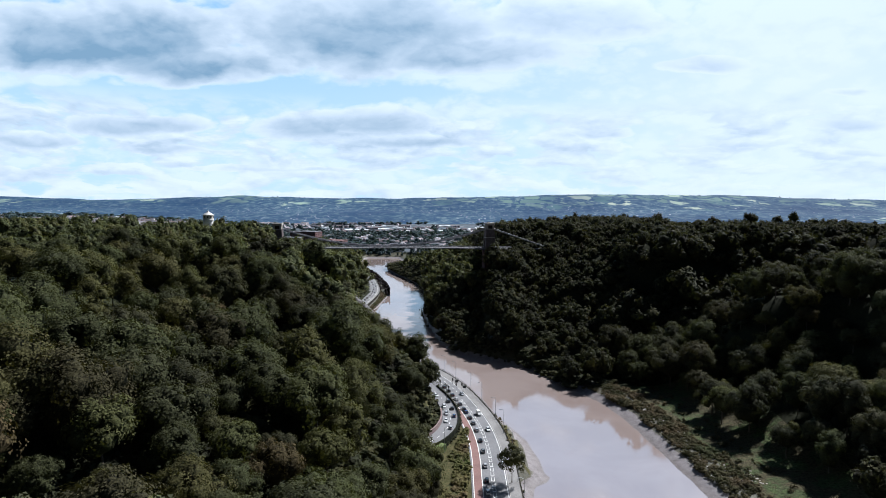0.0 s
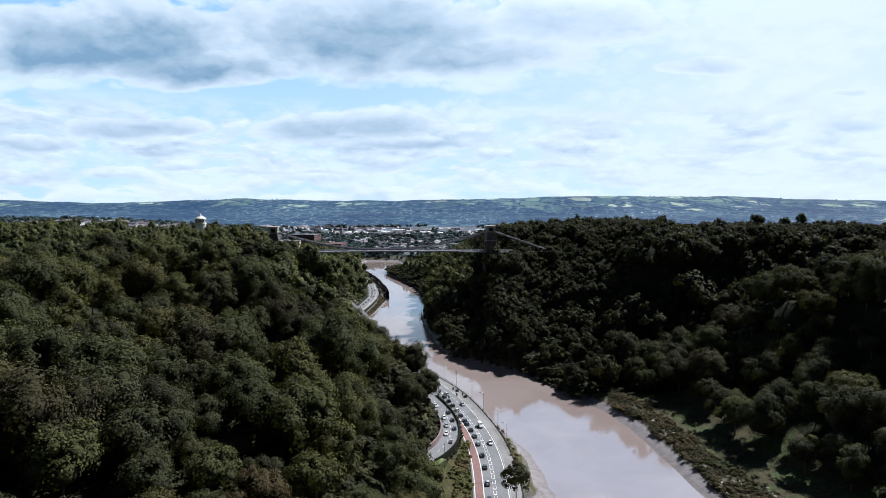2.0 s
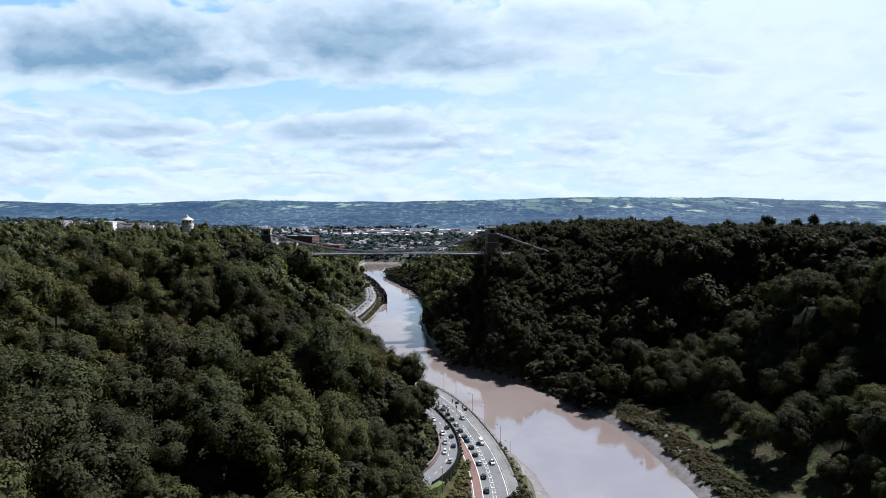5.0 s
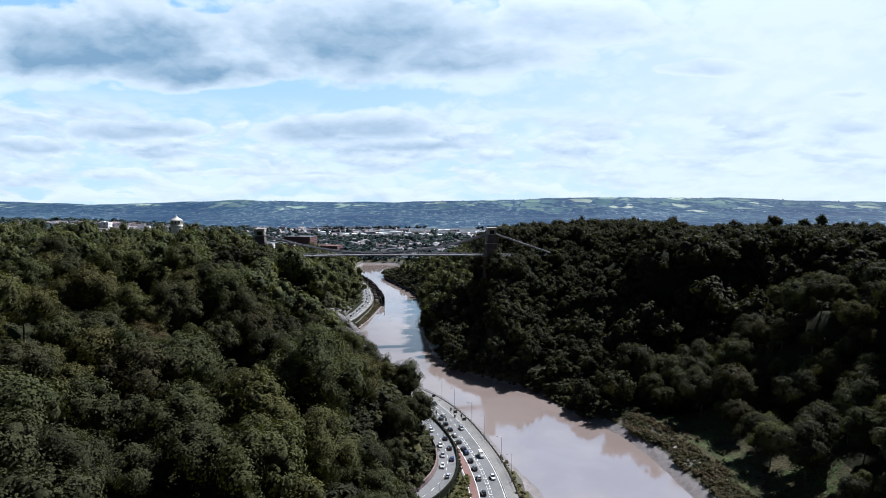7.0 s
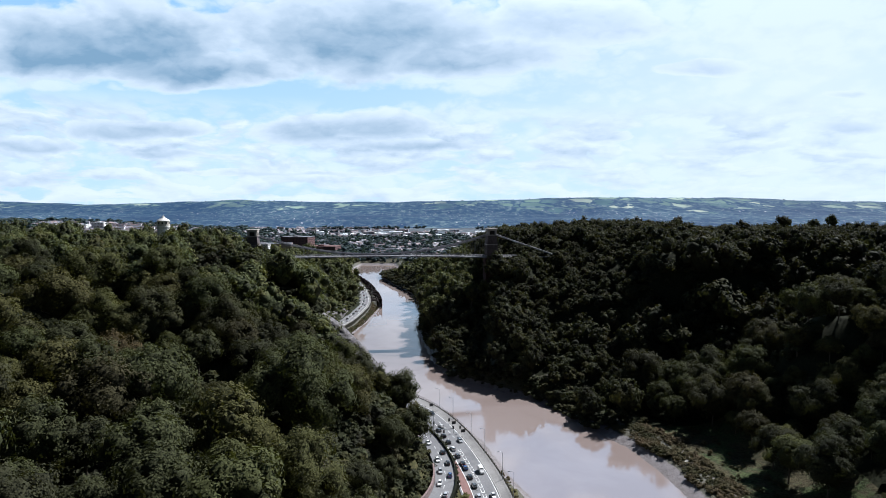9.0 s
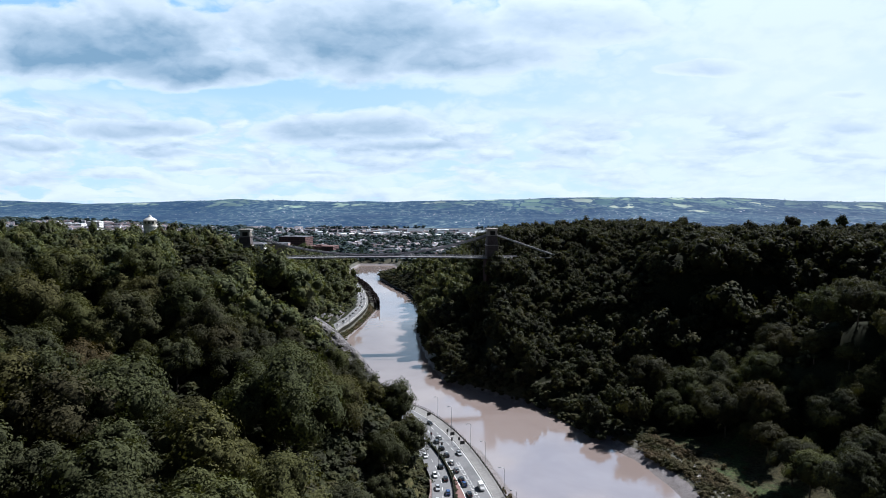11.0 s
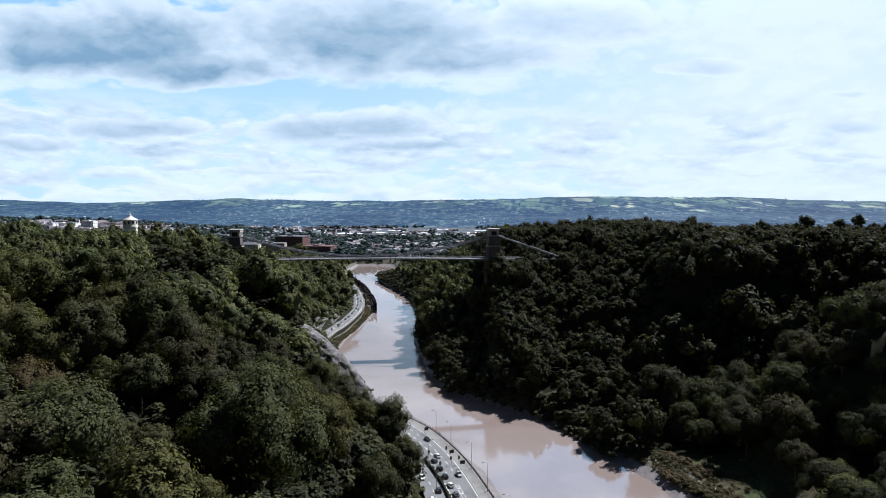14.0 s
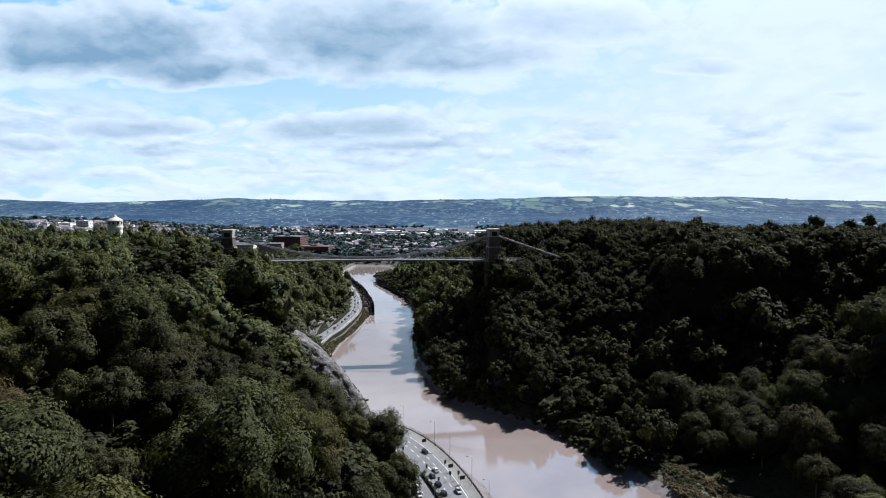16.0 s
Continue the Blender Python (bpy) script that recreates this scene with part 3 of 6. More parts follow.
def west_sight_slope(x, y):
    """Height of the crowns from the western bank to the ridge, shaped along sight lines to fit the camera's view."""
    d = np.maximum(y - 57.0, 60.0)
    steep = np.interp(x / d, [-0.05, 0.02, 0.04, 0.10, 0.125, 0.16, 0.25, 0.31, 0.38], [0.30, 0.31, 0.37, 0.375, 0.35, 0.352, 0.385, 0.46, 0.8])
    return steep * d - 124.0


def height(x, y, hills=False):
    x, y = np.asarray(x, dtype=float), np.asarray(y, dtype=float)
    wl, wr, foot = table(y, WATER_LEFT), table(y, WATER_RIGHT), table(y, FOOT_LEFT)
    # left: mud, road shelf, wooded cliff, down
    d = foot - x
    near = rise(d, [(0, ROAD_Z), (6, 15), (14, 27), (25, 40), (50, 51), (90, 62), (118, 70), (145, 85), (190, 91), (260, 101), (400, 106)])
    cliff = rise(d, [(0, ROAD_Z), (2, 16), (8, 32), (18, 46), (30, 57), (45, 66), (60, 80), (74, 91), (105, 95), (200, 95), (270, 102), (400, 106)])
    town = rise(d, [(0, ROAD_Z), (8, 18), (35, 38), (75, 52), (130, 54), (400, 60)])
    knoll = rise(d, [(0, ROAD_Z), (6, 15), (20, 34), (35, 44), (60, 64), (80, 72), (92, 76), (110, 87), (140, 91), (190, 93), (260, 101), (400, 106)])
    w0 = smooth01(y, 298, 326)
    q = smooth01(d, 38, 58)
    w1 = smooth01(y, 345 + 27 * q, 388 + 10 * q)
    left = (near * (1 - w0) + knoll * w0) * (1 - w1) + cliff * w1
    left = left + 9.0 * smooth01(d, 1, 6) * (1 - smooth01(d, 16, 34)) * smooth01(y, 280, 296) * (1 - smooth01(y, 322, 338))
    w2 = smooth01(y, 600, 690)
    left = left * (1 - w2) + town * w2
    left = left - 21 * np.exp(-((y - 367) / 13.0) ** 2) * smooth01(d, 2, 8) * (1 - smooth01(d, 40, 54))
    left = left + lumps(x, y, 17, 1) * 2.5 * smooth01(d, 12, 60)
    w3 = smooth01(y, 760, 1150)
    left = left * (1 - w3) + w3 * (ROAD_Z + 22 * smooth01(d, 60, 420) * (1 - smooth01(y, 1250, 1500)))
    shelf = np.where(x > foot, ROAD_Z - 0.25 + 0 * x, left)
    t = np.clip((x - (wl - 9)) / 9.0, 0, 1)
    edge = wl - 9
    z_left = np.where(x < edge, shelf, (2.8 + 4.6 * smooth01(y, 425, 470)) * (1 - t) - 0.02)
    # right: mud, grass shelf, woods, spur, valley and down
    b = from_bank(x, y)
    b = np.maximum(b + 1.5 * lumps(x, y, 5.5, 7) * smooth01(b, 0.5, 5), 0)
    flat = rise(b, [(0, 0), (6, 2.3), (8, 3.2), (45, 5), (54, 8), (72, 15), (95, 19), (112, 29), (125, 44), (142, 64), (165, 74), (205, 81), (260, 90), (500, 97)])
    wood = rise(b, [(0, 0), (2.2, 2.3), (8, 8), (22, 21), (42, 38), (60, 52), (84, 72), (110, 83), (200, 88), (420, 94)])
    w4 = smooth01(y - 0.25 * (x - 60), 412, 470)
    spur = np.interp(x, [120, 145, 166, 182, 200, 240, 300, 420], [0, 17, 28, 50, 65, 70, 82, 92]) * smooth01(y, 325, 402)
    flat = np.maximum(flat, np.where(x > 118, spur, 0))
    right = flat * (1 - w4) + wood * w4
    # side valley
    ax = np.clip((x - 80) / 300, 0, 1)
    vy = np.interp(x, [0, 60, 110, 150, 200, 280, 380], [530, 515, 482, 480, 479, 494, 512])
    right = right - (38 + 14 * smooth01(x, 60, 130)) * np.where(y < vy, np.exp(-((y - vy) / 40) ** 2), np.exp(-((y - vy) / 38) ** 4)) * smooth01(x, 18, 62) * (1 - 0.45 * ax)
    right = right + lumps(x, y, 21, 2) * 3 * smooth01(b, 30, 90)
    right = np.where(y > 440, np.minimum(right, np.maximum(west_sight_slope(x, y) - 13.5, np.minimum(right, 3.0 + 0.45 * b))), right)
    w5 = smooth01(y, 800, 1150)
    right = right * (1 - w5) + w5 * (4 + 10 * smooth01(b, 20, 200))
    z_right = right
    bed = -0.22 * np.clip(np.minimum(b, x - wl), 0, 5)
    z = np.where(x < wl, z_left, np.where(x > wr, z_right, bed))
    # beyond the bend the river turns away and the plain begins
    plain = 9 + 6 * smooth01(y, 1400, 2400)
    wy = smooth01(y, 1262, 1300)
    turn = (y > 1195) & (y < 1262) & (x < -150) & (x > -218)
    z = np.where((y > 1150) & (y < 1262) & (x <= -218), 6.0, z)
    z = np.where(y >= 1262, z * 0 + 3 + (plain - 3) * wy, z)
    z = np.where(turn, -0.6, z)
    side_l = 60 * smooth01(-x, 500, 1100) * (1 - smooth01(y, 1500, 2600)) * smooth01(y, 1150, 1400)
    side_r = 85 * smooth01(x, 120, 420) * (1 - smooth01(y, 900, 1900)) * smooth01(y, 1000, 1262)
    z = z + np.where(y > 1000, side_r, 0) + np.where(y > 1150, side_l * (y >= 1262), 0)
    far = 28 * smooth01(y, 2500, 3300) + 14 * lumps(x, y, 420, 4) * smooth01(y, 2400, 3100)
    u = x / np.maximum(y, 1)
    crest = np.interp(u, [-0.9, -0.6, -0.45, -0.4, -0.31, -0.26, -0.12, -0.03, 0.1, 0.25, 0.4, 0.46, 0.55, 0.9], [114, 110, 115, 126, 127, 121, 117, 132, 140, 148, 160, 146, 118, 116])
    hill = (crest - 40) * smooth01(y, 3300, 4600) ** 1.3
    return z + far + (hill if hills else 0)


def make_ground():
    def axis(fine0, fine1, step, end0, end1, grow):
        a = list(np.arange(fine0, fine1 + 0.1, step))
        s, v = step, fine0
        while v > end0:
            s *= grow
            v -= s
            a.insert(0, max(v, end0))
        s, v = step, a[-1]
        while v < end1:
            s *= grow
            v += s
            a.append(min(v, end1))
        return np.array(a)

    xs = axis(-260, 330, 4.0, -3900, 3900, 1.06)
    ys = axis(100, 860, 4.6, -500, 4650, 1.03)
    gx, gy = np.meshgrid(xs, ys)
    gz = height(gx, gy)
    foot = table(gy, FOOT_LEFT)
    craggy = (gx < foot - 2) & (gx > foot - 50) & (gy > 330) & (gy < 480)
    gz = gz - np.where(craggy, 4.0 * smooth01(gy, 366, 373) * (1 - smooth01(gy, 446, 456)) * smooth01(foot - gx, 2, 6) * (1 - smooth01(foot - gx, 36, 42)), 0)
    nx, ny = len(xs), len(ys)
    idx = np.arange(nx * ny).reshape(ny, nx)
    quads = np.stack([idx[:-1, :-1], idx[:-1, 1:], idx[1:, 1:], idx[1:, :-1]], -1).reshape(-1, 4)
    cx, cy = (gx[:-1, :-1] + gx[1:, 1:]) / 2, (gy[:-1, :-1] + gy[1:, 1:]) / 2
    cz = (gz[:-1, :-1] + gz[1:, 1:]) / 2
    foot, wl, wr = table(cy, FOOT_LEFT), table(cy, WATER_LEFT), table(cy, WATER_RIGHT)
    b = from_bank(cx, cy)
    mat = np.zeros(cx.shape, dtype=int)
    mat[(cx > wl - 9.5) & (cx < wr + 4)] = 1
    mat[(cx > wr) & (b < 17)] = 1
    mat[(cx > wr) & (b >= 17) & (b < 64) & (cy < 390)] = 2
    mat[(cx > foot - 8) & (cx <= wl - 9.5)] = 0
    mat[(cx > foot - 8) & (cx <= wl - 9.5) & (cy < 330)] = 9
    mat[(cx < foot - 1) & (cx > foot - 42) & (cy > 366) & (cy < 470)] = 4
    mat[(cx < foot - 1) & (cx > foot - 13) & (cy >= 470) & (cy < 700)] = 4
    mat[(np.abs(cx + 139 + 0.3 * (cy - 405)) < 12) & (cy > 397) & (cy < 444)] = 8
    mat[(cx > -160) & (cx < -90) & (cy > 1040) & (cy < 1130) & (cx > wr + 6)] = 2
    mat[cy > 1300] = 6
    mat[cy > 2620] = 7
    ob = new("ground", mesh_np("ground", np.stack([gx, gy, gz], -1).reshape(-1, 3), quads, ["soil", "bank", "grass", "reed", "rock", "soil", "hazed_ground", "hazed_wood", "lawn", "verge"], mat.ravel()))
    ob.data.polygons.foreach_set("use_smooth", np.ones(len(ob.data.polygons), dtype=bool))
    tagged(ob, "wooded gorge sides, mud banks and low town plain", "ground", kind="structure")


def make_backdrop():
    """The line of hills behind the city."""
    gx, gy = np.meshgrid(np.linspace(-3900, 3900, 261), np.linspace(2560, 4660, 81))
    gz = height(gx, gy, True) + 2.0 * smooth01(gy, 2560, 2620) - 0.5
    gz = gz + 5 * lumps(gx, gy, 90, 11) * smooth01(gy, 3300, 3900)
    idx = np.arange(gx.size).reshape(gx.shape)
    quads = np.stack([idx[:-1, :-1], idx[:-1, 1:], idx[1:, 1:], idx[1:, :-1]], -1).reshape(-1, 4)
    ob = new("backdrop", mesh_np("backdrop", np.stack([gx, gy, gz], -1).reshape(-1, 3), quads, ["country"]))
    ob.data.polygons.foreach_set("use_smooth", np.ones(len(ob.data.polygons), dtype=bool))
    tagged(ob, "distant blue-green hills with fields and hedges, blue haze painted on as a glow", "hills", kind="structure")


make_ground()
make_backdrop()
w = Solid()
w.add([(-900, -500, 0), (220, -500, 0), (220, 1275, 0), (-900, 1275, 0)], [(0, 1, 2, 3)])
tagged(new("water", w.data("water", ["water"])), "smooth brown tidal river reflecting a cloudy sky", "river", kind="structure")

# ---- roads ----
LINE = glide([(18, -60), (18, 150), (17, 200), (16, 244), (15.5, 265), (14, 286), (10.5, 309), (4, 335), (-6, 366), (-18, 392), (-30, 410), (-44, 424), (-66, 446), (-90, 484), (-108, 530), (-118.5, 575), (-120, 620), (-116, 661), (-116, 740), (-129, 819), (-154, 910), (-191, 1027), (-232, 1110)])


def offset(line, d):
    t = np.gradient(line, axis=0)
    t /= np.linalg.norm(t, axis=1)[:, None]
    n = np.stack([-t[:, 1], t[:, 0]], -1)
    return line + n * (d if np.isscalar(d) else np.asarray(d)[:, None])


def ribbon(name, line, a, b, z, mat, thick=0.25, label="", kind="structure", category="road", parent=None, zs=None):
    """A flat strip between two offsets of a line, with thickness."""
    left, right = offset(line, a), offset(line, b)
    n = len(line)
    zz = np.full(n, z) if zs is None else np.asarray(zs) + z
    v = np.concatenate([np.c_[left, zz], np.c_[right, zz], np.c_[left, zz - thick], np.c_[right, zz - thick]])
    f = []
    for k in range(n - 1):
        f += [(k, k + 1, n + k + 1, n + k)[::-1], (2 * n + k, 3 * n + k, 3 * n + k + 1, 2 * n + k + 1)[::-1], (k, 2 * n + k, 2 * n + k + 1, k + 1)[::-1], (n + k, n + k + 1, 3 * n + k + 1, 3 * n + k)[::-1]]
    ob = new(name, mesh(name, v, f, mat))
    if parent is not None:
        ob.parent = parent
        return tagged(ob, label)
    return tagged(ob, label, category, kind=kind)


def along(line, y0, y1):
    return line[(line[:, 1] >= y0) & (line[:, 1] <= y1)]


WIDE = 14.5 - 3.7 * smooth01(LINE[:, 1], 380, 470)
FOOTWAY = -5.4 + 2.4 * smooth01(LINE[:, 1], 400, 500)
road = ribbon("road", LINE, WIDE, -0.6, ROAD_Z, "asphalt", 0.6, "grey asphalt riverside road with worn markings")
ribbon("pavement", LINE, -0.75, FOOTWAY, ROAD_Z + 0.13, "path", 0.7, "pale tarmac footpath beside the river road", category="pavement")
ribbon("kerb", LINE, -0.55, -0.8, ROAD_Z + 0.14, "kerb", 0.7, "stone kerb between road and footpath", category="kerb")
near_line = along(LINE, 100, 352)
ribbon("bus_lane", near_line, 13.6, 10.2, ROAD_Z + 0.012, "red", 0.01, "red surfaced cycle lane", category="road")


def marks(name, line, spans, a, b, z=ROAD_Z + 0.024):
    """Painted strips between two offsets, over stretches given by distance along the line."""
    s = np.r_[0, np.cumsum(np.linalg.norm(np.diff(line, axis=0), axis=1))]
    fine = np.arange(0, s[-1], 1.0)
    dense = np.c_[np.interp(fine, s, line[:, 0]), np.interp(fine, s, line[:, 1])]
    left, right = offset(dense, a), offset(dense, b)
    o = Solid()
    for s0, s1 in spans:
        q = [(np.interp(t, fine, left[:, 0]), np.interp(t, fine, left[:, 1]), np.interp(t, fine, right[:, 0]), np.interp(t, fine, right[:, 1])) for t in np.linspace(s0, s1, max(2, int((s1 - s0) / 3) + 1))]
        for (ax, ay, bx, by), (cx, cy, dx, dy) in zip(q, q[1:]):
            o.add([(ax, ay, z), (bx, by, z), (dx, dy, z), (cx, cy, z)], [(0, 1, 2, 3)])
    ob = new(name, o.data(name, ["paint"]))
    ob.parent = road
    return tagged(ob, "white painted road line")


length = float(np.sum(np.linalg.norm(np.diff(LINE, axis=0), axis=1)))
marks("edge_line", LINE, [(60, length - 5)], 0.12, -0.12)
near_len = float(np.sum(np.linalg.norm(np.diff(near_line, axis=0), axis=1)))
marks("lane_line", near_line, [(0, near_len)], 10.15, 9.85)
marks("lane_line", near_line, [(0, near_len)], 13.75, 13.5)
far_line = along(LINE, 352, 1100)
far_len = float(np.sum(np.linalg.norm(np.diff(far_line, axis=0), axis=1)))
marks("lane_line", along(LINE, 352, 400), [(0, 50)], 13.4, 13.15)
marks("centre_dash", far_line, [(k, k + 3.0) for k in np.arange(2, far_len - 4, 7.0)], 6.9, 6.6)
marks("centre_dash", far_line, [(k, k + 3.0) for k in np.arange(5, far_len - 4, 7.0)], 3.6, 3.4)
marks("hatch_edge", near_line, [(k, k + 3.4) for k in np.arange(60, near_len - 4, 4.6)], 6.1, 5.95)
marks("hatch_edge", near_line, [(k, k + 3.4) for k in np.arange(60, near_len - 4, 4.6)], 4.85, 4.7)
marks("hatch_bar", near_line, [(k, k + 0.45) for k in np.arange(60.0, near_len - 4, 4.6)], 6.0, 4.8)

SLIP = glide([(-34, 388, ROAD_Z), (-24, 366, 8.5), (-16, 345, 9.0), (-11, 325, 9.5), (-9.5, 305, 10.0), (-13, 286, 10.8), (-22, 269, 12), (-38, 256, 15), (-60, 248, 20)])
slip_xy, slip_z = SLIP[:, :2], SLIP[:, 2]
slip = ribbon("slip_road", slip_xy, -4.2, 4.2, 0.05, "asphalt", 1.4, "grey asphalt side road climbing behind a retaining wall", zs=slip_z)
s = np.r_[0, np.cumsum(np.linalg.norm(np.diff(slip_xy, axis=0), axis=1))]
o = Solid()
pair = offset(slip_xy, 0.09), offset(slip_xy, -0.09)
for k0 in np.arange(18, s[-1] - 10, 7.0):
    q = []
    for t in (k0, k0 + 1.5, k0 + 3.0):
        z = np.interp(t, s, slip_z) + 0.075
        q.append([(np.interp(t, s, e[:, 0]), np.interp(t, s, e[:, 1]), z) for e in pair])
    for (a, b), (c, d) in zip(q, q[1:]):
        o.add([a, b, d, c], [(0, 1, 2, 3)])
ob = new("centre_dash", o.data("centre_dash", ["paint"]))
ob.parent = slip
tagged(ob, "white painted road line")
# retaining wall with a dark hedge between the two roads
wall_line = slip_xy[(slip_xy[:, 1] < 368) & (slip_xy[:, 1] > 270)]
wall_z = np.interp(wall_line[:, 1], slip_xy[::-1, 1], slip_z[::-1])
ribbon("retaining_wall", wall_line, 4.9, 4.3, 1.0, "ivy", 4.0, "dark mossy stone retaining wall between two roads", category="wall", zs=wall_z)
verge = slip_xy[(slip_xy[:, 1] < 278) & (slip_xy[:, 1] > 254)]
verge_z = np.interp(verge[:, 1], slip_xy[::-1, 1], slip_z[::-1])
ribbon("grass_verge", verge, 7.6, 4.25, 0.12, "lawn", 5.0, "bright mown grass strip beside the side road", category="verge", zs=verge_z)
inner = slip_xy[(slip_xy[:, 1] < 322) & (slip_xy[:, 1] > 250)]
inner_z = np.interp(inner[:, 1], slip_xy[::-1, 1], slip_z[::-1])
M["pink_stone"] = speckled("pink_wall_stone", (0.14, 0.10, 0.095), (0.27, 0.20, 0.19), 0.9, 0.9, 0.15, relief=0.2)
ribbon("garden_wall", inner, -4.4, -5.1, 2.3, "pink_stone", 4.0, "rough pink stone wall along the climbing side road", category="wall", zs=inner_z)
ribbon("river_wall", LINE, FOOTWAY, FOOTWAY - 0.5, ROAD_Z + 0.3, "wall", 6.0 - 3.6 * smooth01(LINE[:, 1], 425, 470), "low dark stone wall above the river mud", category="wall")

# ---- bridge ----
LT, RT = Vector((-191.2, 591.7, 0)), Vector((20.2, 625.4, 0))
SPAN = (RT - LT).length
ACROSS = math.degrees(math.atan2(RT.y - LT.y, RT.x - LT.x))
DECK = 74.6
bridge = thing("suspension_bridge", "old stone-towered chain suspension bridge across the gorge", "bridge", pose(LT.x, LT.y, 0, 0, 0, ACROSS))


def camber(x):
    return DECK + 1.6 * (1 - ((x - SPAN / 2) / (SPAN / 2)) ** 2) - 0.6 * (x / SPAN - 0.5)


def tower(x0):
    """A tapered masonry pylon with an arched way through it and a pale top storey."""
    o = Solid()
    z0, z1 = camber(x0), DECK + 19.5
    hw, hd, way = 5.0, 6.0, 2.7
    for side in (-1, 1):
        a, b = side * way, side * hd
        lo, hi = min(a, b), max(a, b)
        o = Solid()
        o.box(x0 - hw, x0 + hw, lo, hi, z0 - 3, z0 + 11.5, taper=0.0)
        part("pylon_leg", o, ["stone"], bridge, "dark stone tower leg")
    o = Solid()
    # arch over the roadway
    n = 10
    ring = [(way * math.cos(math.pi * k / n), z0 + 8.8 + 2.7 * math.sin(math.pi * k / n)) for k in range(n + 1)]
    rows = [p for y_, z_ in ring for p in ((x0 - hw, y_, z_), (x0 - hw, y_, z0 + 11.5), (x0 + hw, y_, z_), (x0 + hw, y_, z0 + 11.5))]
    o.add(rows, [f for k in range(0, 4 * n, 4) for f in ((k, k + 4, k + 5, k + 1), (k + 3, k + 7, k + 6, k + 2), (k, k + 2, k + 6, k + 4))])
    part("arch", o, ["stone"], bridge, "stone arch over the roadway")
    o = Solid()
    o.box(x0 - hw + 0.1, x0 + hw - 0.1, -hd + 0.1, hd - 0.1, z0 + 11.4, z1, taper=0.8)
    part("pylon", o, ["stone"], bridge, "dark tapered stone tower")
    o = Solid()
    o.box(x0 - hw - 0.15, x0 + hw + 0.15, -hd - 0.15, hd + 0.15, z0 + 11.2, z0 + 11.8, 0)
    part("string_course", o, ["cap"], bridge, "pale stone band")
    # top storey with dark saddle openings and a flat parapet
    o = Solid()
    h2, d2 = hw - 0.95, hd - 0.95
    o.box(x0 - h2 - 0.5, x0 + h2 + 0.5, -d2 - 0.5, d2 + 0.5, z1, z1 + 0.8)
    for sx in (-1, 1):
        for c in (-d2 + 0.9, 0.0, d2 - 0.9):
            o.box(x0 + sx * (h2 - 0.9) - 0.9, x0 + sx * (h2 - 0.9) + 0.9, c - 0.9, c + 0.9, z1 + 0.8, z1 + 4.4)
    o.box(x0 - h2 - 0.3, x0 + h2 + 0.3, -d2 - 0.3, d2 + 0.3, z1 + 4.3, z1 + 6.0)
    o.box(x0 - h2 - 0.8, x0 + h2 + 0.8, -d2 - 0.8, d2 + 0.8, z1 + 5.9, z1 + 6.6)
    part("tower_cap", o, ["cap"], bridge, "pale stone top storey with dark openings")
    # solid near-black block imitates the shade inside the openings
    o = Solid()
    o.box(x0 - h2 + 0.6, x0 + h2 - 0.6, -d2 + 0.5, d2 - 0.5, z1 + 0.8, z1 + 4.3)
    part("saddle_shade", o, ["dark"], bridge, "near-black block painting the shade in the saddle openings")


for x0 in (0.0, SPAN):
    tower(x0)

# deck: roadway, two lattice girders, footway rails
n = 64
xs = np.linspace(-34, SPAN + 60, n)
o = Solid()
rows = [(x, camber(np.clip(x, 0, SPAN))) for x in xs]
v = [p for x, z in rows for p in ((x, -4.6, z - 0.9), (x, 4.6, z - 0.9), (x, 4.6, z), (x, -4.6, z))]
o.add(v, [(4 * k + j, 4 * k + 4 + j, 4 * k + 4 + (j + 1) % 4, 4 * k + (j + 1) % 4) for k in range(n - 1) for j in range(4)])
part("deck", o, ["deck"], bridge, "grey planked roadway")
for side in (-4.7, 4.7):
    o = Solid()
    fine = np.arange(-30, SPAN + 31, 2.44)
    for a, b in zip(fine, fine[1:]):
        za, zb = camber(np.clip(a, 0, SPAN)), camber(np.clip(b, 0, SPAN))
        o.tube([(a, side, za + 1.35), (b, side, zb + 1.35)], 0.14, 4)
        o.tube([(a, side, za - 0.75), (b, side, zb - 0.75)], 0.2, 4)
        o.tube([(a, side, za - 0.7), (b, side, zb + 1.3)], 0.07, 3)
        o.tube([(a, side, za + 1.3), (b, side, zb - 0.7)], 0.07, 3)
        o.tube([(a, side, za - 0.7), (a, side, za + 1.3)], 0.08, 3)
    part("girder", o, ["iron"], bridge, "grey iron lattice girder")


def chain_z(x):
    t = (x - SPAN / 2) / (SPAN / 2)
    return DECK + 3.4 + 18.6 * t * t


for side in (-4.3, 4.3):
    for layer in range(3):
        o = Solid()
        pts = np.arange(0, SPAN + 0.1, SPAN / 28)
        for k, (a, b) in enumerate(zip(pts, pts[1:])):
            o.tube([(a - 0.3, side, chain_z(a) - layer * 0.5), (b + 0.3, side, chain_z(b) - layer * 0.5)], 0.2, 4)
        for sgn, x0 in ((-1, 0.0), (1, SPAN)):
            o.tube([(x0, side, chain_z(0) - layer * 0.5), (x0 + sgn * 62, side, DECK + 0.5 - layer * 0.5)], 0.2, 4)
        part("chain", o, ["iron"], bridge, "grey wrought iron chain")
    for a in np.arange(2.4, SPAN - 1, 2.44):
        if chain_z(a) - camber(a) > 1.9:
            o = Solid()
            o.tube([(a, side, camber(a) + 0.6), (a, side, chain_z(a) - 0.7)], 0.055, 3)
            part("hanger_rod", o, ["iron"], bridge, "thin iron hanger rod")
